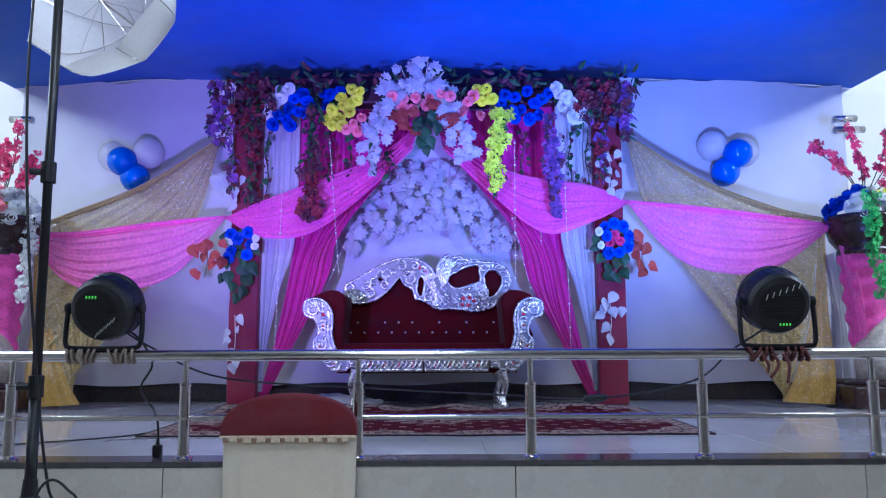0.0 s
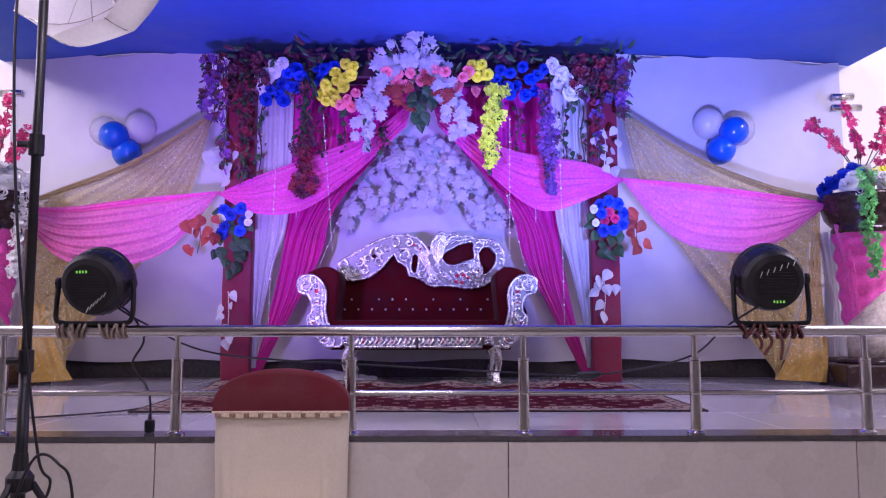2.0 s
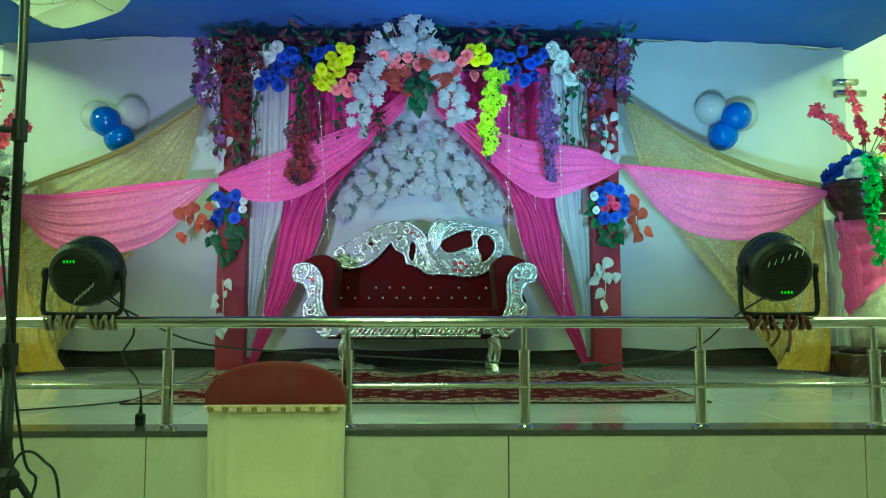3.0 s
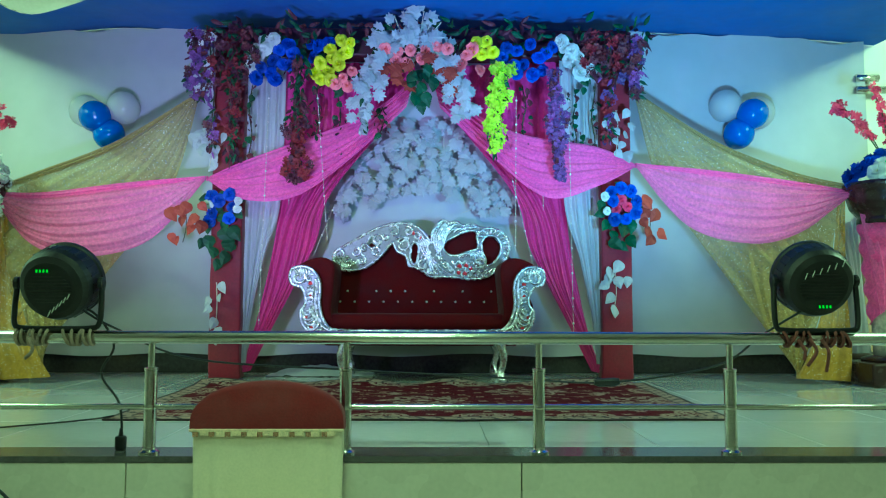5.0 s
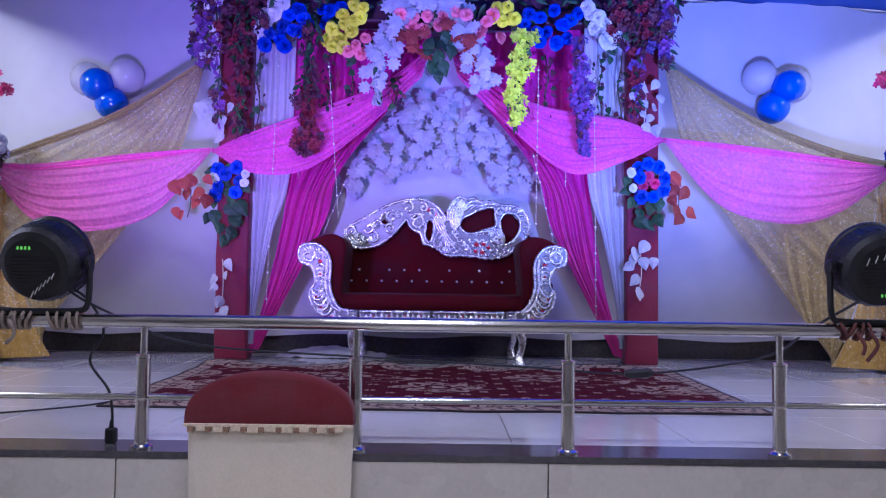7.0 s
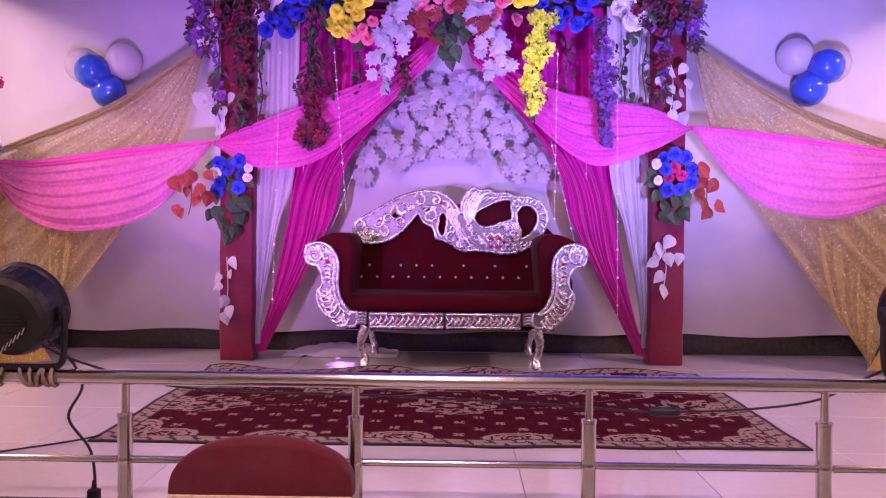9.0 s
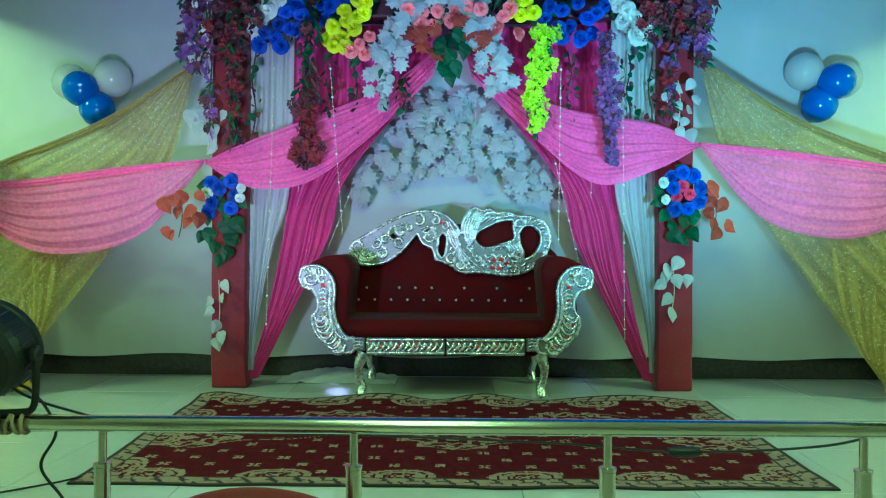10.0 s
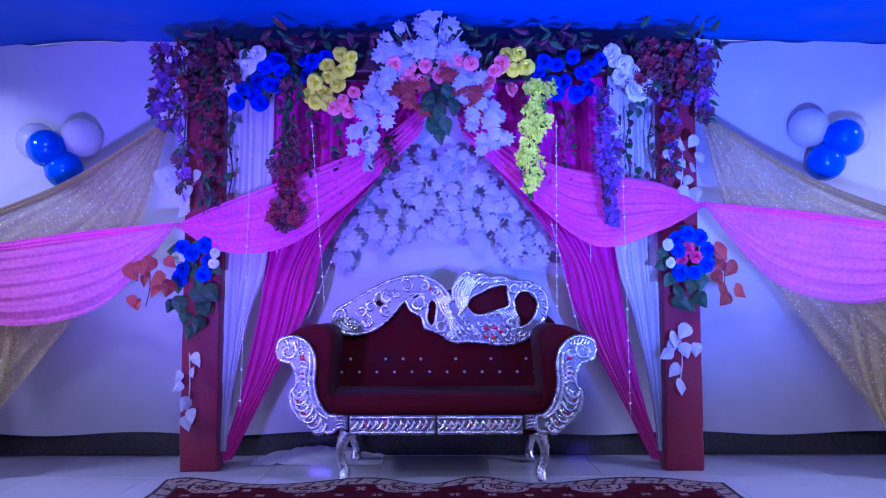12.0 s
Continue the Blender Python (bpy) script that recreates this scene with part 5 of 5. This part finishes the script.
for pts in (((-2.427, 6.000, 1.856), (-2.347, 6.060, 1.740), (-2.261, 6.090, 1.944), (-2.535, 6.100, 1.915)), ((2.365, 6.000, 1.913), (2.284, 6.060, 1.780), (2.199, 6.090, 1.996), (2.449, 6.100, 1.949))):
    for k, p in enumerate(pts):
        blue = k < 2
        balloon(*p, 0.112 if blue else 0.118, M_BALLOON_B if blue else M_BALLOON_W, "blue latex balloon taped to the wall" if blue else "white latex balloon taped to the wall", (0.9 if k % 2 else 1.1, 0.5 - 0.4 * k, 0))

# ---- lamps on the rail ----
for side, c in ((-1, LEFT_PAR), (1, RIGHT_PAR)):
    par = thing("stage_light", (c.x, RAIL_Y, 0.41), "black round stage light tied to the top rail", "stage light", "stage lights")
    cz = c.z - 0.41
    R = Matrix.Rotation(radians(-5 if side < 0 else -2), 3, "Z") @ Matrix.Rotation(radians(-72), 3, "X")
    bm = bmesh.new()
    lathe(bm, [(0.03, -0.066), (0.088, -0.063), (0.108, -0.053), (0.119, -0.034), (0.124, -0.01), (0.124, 0.045), (0.129, 0.05), (0.129, 0.066), (0.126, 0.07), (0.12, 0.056)], 40, (0, 0, cz), R)
    part("housing", bm, M_BLACK, par, "black plastic drum housing")
    bm = bmesh.new()
    for k in range(26):
        a = 2 * math.pi * k / 26
        p = R @ Vector((0.121 * math.cos(a), 0.121 * math.sin(a), -0.012)) + Vector((0, 0, cz))
        q = R @ Vector((0.121 * math.cos(a), 0.121 * math.sin(a), 0.04)) + Vector((0, 0, cz))
        tube(bm, [p, q], 0.006, 5)
    part("cooling_rib", bm, M_BLACK, par)
    bm = bmesh.new()
    for k in range(9):
        w = 0.075 * math.sqrt(max(0.05, 1 - ((k - 4) / 5.2) ** 2))
        tube(bm, [R @ Vector((-w, (k - 4) * 0.011 * 1.0 + 0.004, -0.066)) + Vector((0, 0, cz)), R @ Vector((w, (k - 4) * 0.011 + 0.004, -0.066)) + Vector((0, 0, cz))], 0.0025, 4)
    part("vent_grille", bm, M_BLACK, par)
    part("lens", lathe(bmesh.new(), [(0.001, 0.062), (0.118, 0.062), (0.118, 0.066), (0.001, 0.07)], 32, (0, 0, cz), R), M_LENS, par, "lit lens cover facing the stage")
    dx, dz = (-0.015, -0.062) if side < 0 else (0.015, 0.072)
    bm = bmesh.new()
    for k in range(4):
        p = Vector((dx - 0.018 + k * 0.012, dz, 0))
        o = R @ Vector((p.x, p.y, -0.069)) + Vector((0, 0, cz))
        box(bm, (o.x - 0.003, o.y - 0.001, o.z - 0.005), (o.x + 0.003, o.y + 0.002, o.z + 0.005), 0.001)
    part("display", bm, M_DISPLAY, par, "small green glowing display")
    for k in range(6):
        px, pz = (-0.06 + 0.024 * k, -0.035 - 0.009 * k) if side > 0 else (-0.01 + 0.015 * k, 0.085 - 0.012 * k)
        o = R @ Vector((px, pz, -0.068)) + Vector((0, 0, cz))
        part("marker_stroke", tubed([o + Vector((-0.005, -0.001, -0.011)), o + Vector((0.004, -0.001, 0.011))], 0.0017, 4), M_MARKER, par, "white marker stroke")
    bm = bmesh.new()
    tube(bm, smooth_line([(-0.142, 0, cz), (-0.145, -0.005, cz - 0.09), (-0.14, -0.01, 0.02), (-0.11, -0.012, 0.008), (0, -0.012, 0.006), (0.11, -0.012, 0.008), (0.14, -0.01, 0.02), (0.145, -0.005, cz - 0.09), (0.142, 0, cz)], 6), 0.0095, 8)
    part("yoke", bm, M_BLACKMETAL, par, "black steel yoke bracket", smooth=True)
    for s in (-1, 1):
        part("knob", lathe(bmesh.new(), [(0.018, 0), (0.022, 0.005), (0.022, 0.016), (0.012, 0.02)], 14, (s * 0.132, 0, cz), Matrix.Rotation(radians(s * 90), 3, "Y")), M_BLACK, par)
    rope = thing("rope_lashing", (c.x, RAIL_Y, 0.388), "brown jute rope lashing round the rail" if side < 0 else "maroon rag rope lashing round the rail", "rope", "rope lashings")
    r = random.Random(40 + side)
    m = M_ROPE if side < 0 else M_RAGROPE
    for k in range(11 if side < 0 else 8):
        x0 = (-0.125 + 0.019 * k + (0.05 if k > 5 else 0) if side < 0 else -0.11 + 0.026 * k + (0.03 if k > 3 else 0)) + r.uniform(-0.006, 0.006)
        tilt = r.uniform(-0.012, 0.012) if side < 0 else r.uniform(-0.022, 0.022)
        line = [(x0 + tilt * math.sin(a), 0.0285 * math.cos(a), 0.0285 * math.sin(a) + 0.002) for a in [2 * math.pi * q / 14 for q in range(15)]]
        part("turn", tubed(line, 0.0055, 6), m, rope, smooth=True)
    for k in range(3 if side > 0 else 1):
        x0 = -0.08 + 0.04 * k
        part("rope_end", tubed(smooth_line([(x0, -0.035, 0.0), (x0 + 0.02, -0.045, -0.04), (x0 + r.uniform(-0.02, 0.03), -0.04, -0.07 - 0.02 * k)], 4), 0.006, 6), m, rope, smooth=True)

# ---- light stand with umbrella ----
PX, PY = -1.245, 2.5
stand = thing("light_stand", (PX, PY, HALL_Z), "black tripod light stand in front of the stage", "light stand")
part("lower_tube", tubed([(0, 0, 0.42), (0, 0, 1.0)], 0.0175, 16), M_BLACKMETAL, stand, smooth=True)
part("upper_tube", tubed([(0, 0, 1.0), (0, 0, 2.42)], 0.0145, 16), M_BLACKMETAL, stand, smooth=True)
for z in (1.02, 1.7):
    cl = part("clamp", lathe(bmesh.new(), [(0.0175, -0.035), (0.023, -0.033), (0.023, 0.033), (0.0175, 0.035)], 18, (0, 0, z)), M_BLACK, stand)
    part("knob", tubed([(-0.02, -0.01, z), (-0.05, -0.02, z)], 0.011, 10), M_BLACK, cl)
part("hub", lathe(bmesh.new(), [(0.02, 0.62), (0.04, 0.63), (0.04, 0.67), (0.025, 0.69), (0.02, 0.74)], 18), M_BLACK, stand)
for k in range(3):
    a = math.radians(250 + 120 * k)
    leg = part("leg", tubed([(0.035 * math.cos(a), 0.035 * math.sin(a), 0.65), (0.24 * math.cos(a), 0.24 * math.sin(a), 0.33), (0.44 * math.cos(a), 0.44 * math.sin(a), 0.012)], 0.011, 10), M_BLACKMETAL, stand)
    part("brace", tubed([(0.02 * math.cos(a), 0.02 * math.sin(a), 0.3), (0.24 * math.cos(a), 0.24 * math.sin(a), 0.33)], 0.007, 8), M_BLACKMETAL, stand)
umb = thing("photo_umbrella", (-1.155, 2.52, 1.60), "white photographic umbrella with thin metal ribs", "umbrella")
apex, nrm = Vector((0.12, 0.13, -0.075)), Vector((0.3, 0.93, -0.2)).normalized()
e1 = nrm.cross(Vector((0, 0, 1))).normalized()
e2 = nrm.cross(e1)
bm = bmesh.new()
N, rows = 8, []
for j in range(11):
    t = j / 10
    row = []
    for i in range(N * 6):
        a = 2 * math.pi * i / (N * 6) + 0.2
        scallop = 1 - 0.1 * t * abs(math.sin((a - 0.2) * N / 2)) ** 0.8
        rr = 0.275 * math.sin(t * math.pi / 2) ** 0.9 * scallop
        row.append(bm.verts.new(apex * (1 - t * t * 0.95) + (e1 * math.cos(a) + e2 * math.sin(a)) * rr))
    rows.append(row)
for a, b in zip(rows, rows[1:]):
    for i in range(N * 6):
        bm.faces.new((a[i], a[(i + 1) % (N * 6)], b[(i + 1) % (N * 6)], b[i]))
bmesh.ops.remove_doubles(bm, verts=bm.verts, dist=0.0004)
part("canopy", bm, M_UMBRELLA, umb, smooth=True)
for k in range(N):
    a = 2 * math.pi * k / N + 0.2
    pts = [apex * (1 - t * t * 0.95) - nrm * 0.006 + (e1 * math.cos(a) + e2 * math.sin(a)) * 0.275 * math.sin(t * math.pi / 2) ** 0.9 for t in (0.02, 0.25, 0.5, 0.75, 1.0)]
    rib = part("rib", tubed(smooth_line(pts, 3), 0.0016, 5), M_STEEL, umb)
    part("strut", tubed([pts[2], apex * 0.3 - nrm * 0.02], 0.0014, 5), M_STEEL, rib)
part("shaft", tubed([apex * 1.05, apex * -0.5], 0.004, 8), M_STEEL, umb)

# ---- cables ----
def cable(label, points, radius=0.0045):
    c = tagged(part("cable", tubed(smooth_line(points, 8), radius, 6), M_CABLE, smooth=True), label, "cable", "loose cables")
    return c


cable("black cable hanging beside the light stand", [(PX - 0.06, PY - 0.03, 1.75), (PX - 0.07, PY - 0.03, 1.3), (PX - 0.04, PY - 0.03, 0.8), (PX + 0.02, PY - 0.03, 0.3), (PX + 0.07, PY - 0.03, 0.0), (PX + 0.1, PY - 0.02, -0.08), (PX + 0.02, PY - 0.04, -0.3), (PX + 0.0, PY - 0.03, HALL_Z + 0.008)])
cable("black cable looping from the light stand", [(PX + 0.0, PY - 0.05, -0.14), (PX + 0.07, PY - 0.06, 0.015), (PX + 0.14, PY - 0.06, 0.0), (PX + 0.19, PY - 0.06, -0.12), (PX + 0.22, PY - 0.08, HALL_Z + 0.008)])
lx, rx = LEFT_PAR.x, RIGHT_PAR.x
cable("black power cable from stage light to plug", [(lx + 0.02, RAIL_Y - 0.03, 0.5), (lx + 0.1, RAIL_Y + 0.04, 0.47), (lx + 0.17, RAIL_Y + 0.05, 0.36), (lx + 0.13, RAIL_Y + 0.05, 0.26), (lx + 0.19, RAIL_Y + 0.06, 0.16), (lx + 0.2, RAIL_Y + 0.07, 0.04), (lx + 0.2, RAIL_Y + 0.06, 0.02)])
plug = thing("power_plug", (lx + 0.2, RAIL_Y + 0.06, 0.0), "black power plug standing on the stage coping", "plug")
part("body", boxed((-0.018, -0.014, 0.0), (0.018, 0.014, 0.05), 0.008), M_BLACK, plug)
part("neck", tubed([(0, 0, 0.045), (0, 0, 0.075)], 0.009, 8, lambda t: 1 - 0.5 * t), M_BLACK, plug)
cable("thin black cable trailing along the stage floor", [(-2.6, 3.25, 0.006), (-2.0, 3.4, 0.006), (-1.66, 3.62, 0.006), (-1.46, 3.78, 0.008), (-1.38, 3.84, 0.016)], 0.004)
link = thing("link_cable", (0, 0, 0), "black cable sagging between the two stage lights", "cable")
part("cord", tubed(smooth_line([(lx + 0.06, RAIL_Y - 0.02, 0.5), (lx + 0.16, RAIL_Y + 0.06, 0.42), (-0.9, 3.4, 0.29), (-0.3, 3.58, 0.235), (0.3, 3.64, 0.2), (0.72, 3.6, 0.185), (1.08, 3.36, 0.27), (rx - 0.16, RAIL_Y + 0.06, 0.4), (rx - 0.03, RAIL_Y - 0.02, 0.5)], 8), 0.0042, 6), M_CABLE, link, smooth=True)
part("connector", tubed([(0.67, 3.605, 0.186), (0.69, 3.603, 0.184), (0.75, 3.59, 0.188), (0.77, 3.585, 0.192)], 0.018, 10, lambda t: 0.7 if t in (0.0, 1.0) else 1.0), M_BLACK, link, "black plug connector")

# ---- odds and ends along the wall ----
heap = bmesh.new()
g = []
for i in range(31):
    g.append([heap.verts.new((-1.15 + 0.75 * i / 30, 6.18 - 0.28 * j / 12, max(0.004, 0.06 * math.sin(math.pi * i / 30) * math.cos(j / 12 * 1.5) + 0.022 * noise.noise((i * 0.4, j * 0.5, 2))))) for j in range(13)])
for a, b in zip(g, g[1:]):
    for j in range(12):
        heap.faces.new((a[j], a[j + 1], b[j + 1], b[j]))
tagged(part("fallen_cloth", heap, M_SHEET, smooth=True), "crumpled white cloth lying against the skirting", "cloth")
for side in (-1, 1):
    grille = thing("side_grille", (side * 3.25, 6.12, 0), "pale wooden post with grey steel bars", "grille", "side grilles")
    part("post", boxed((-0.05, -0.03, 0), (0.05, 0.03, 1.2), 0.006), M_WOOD, grille)
    for k in range(5):
        part("bar", tubed([(-0.2, -0.045, 0.3 + 0.17 * k), (0.5, -0.045, 0.3 + 0.17 * k)], 0.011, 8), M_STEEL, grille)
    crate = thing("dark_crate", (side * 3.0, 5.85, 0), "dark brown crate beside the urn", "crate", "side crates")
    part("body", boxed((-0.2, -0.12, 0), (0.2, 0.12, 0.17), 0.01), M_CARVING, crate)
    part("rim", boxed((-0.21, -0.13, 0.15), (0.21, 0.13, 0.18), 0.006), M_CARVING, crate)
    sheet = drape([(side * 2.92, 5.9, 1.1), (side * 2.95, 5.85, 0.7), (side * 2.9, 5.8, 0.16)], [(side * 3.08, 5.92, 1.12), (side * 3.06, 5.86, 0.7), (side * 3.06, 5.8, 0.18)], 30, 24, 3, 0.03, 8 + side, (0.5, 1.4))
    tagged(part("hanging_cloth", sheet, M_SHEET, smooth=True), "white cloth bunched beside the urn", "cloth")
for side, n in ((1, 2), (-1, 1)):
    for k in range(n):
        rod = thing("curtain_rod", (side * 3.33, 6.16, 2.235 - 0.09 * k), "grey steel rod end beside the backdrop", "rod", "rod ends")
        part("bar", tubed([(-side * 0.1, 0.0, 0), (side * (0.07 + 0.06 * k), 0.0, 0)], 0.028, 14), M_STEEL, rod, smooth=True)
        part("bracket", boxed((-0.015, 0.0, -0.03), (0.015, 0.08, 0.03), 0.004), M_STEEL, rod)

# ---- tiles of the stage ----
T = 0.605
tile_mesh = keep("tile", boxed((0.0015, 0.0015, -0.012), (T - 0.0015, T - 0.0015, 0.0), 0.0012), M_TILE, False)
for i in range(-10, 10):
    for j in range(5):
        ob = new("tile", tile_mesh)
        ob.parent = stage
        ob.location = (0.205 + i * T, 3.172 + j * T, 0.0)
panel_mesh = keep("front_tile", boxed((0.002, -0.012, 0.0), (1.303, 0.018, 0.6), 0.0015), M_PANEL, False)
for i in range(-5, 5):
    ob = new("front_tile", panel_mesh)
    ob.parent = stage
    ob.location = (0.297 + i * 1.305, STAGE_Y, -0.622)
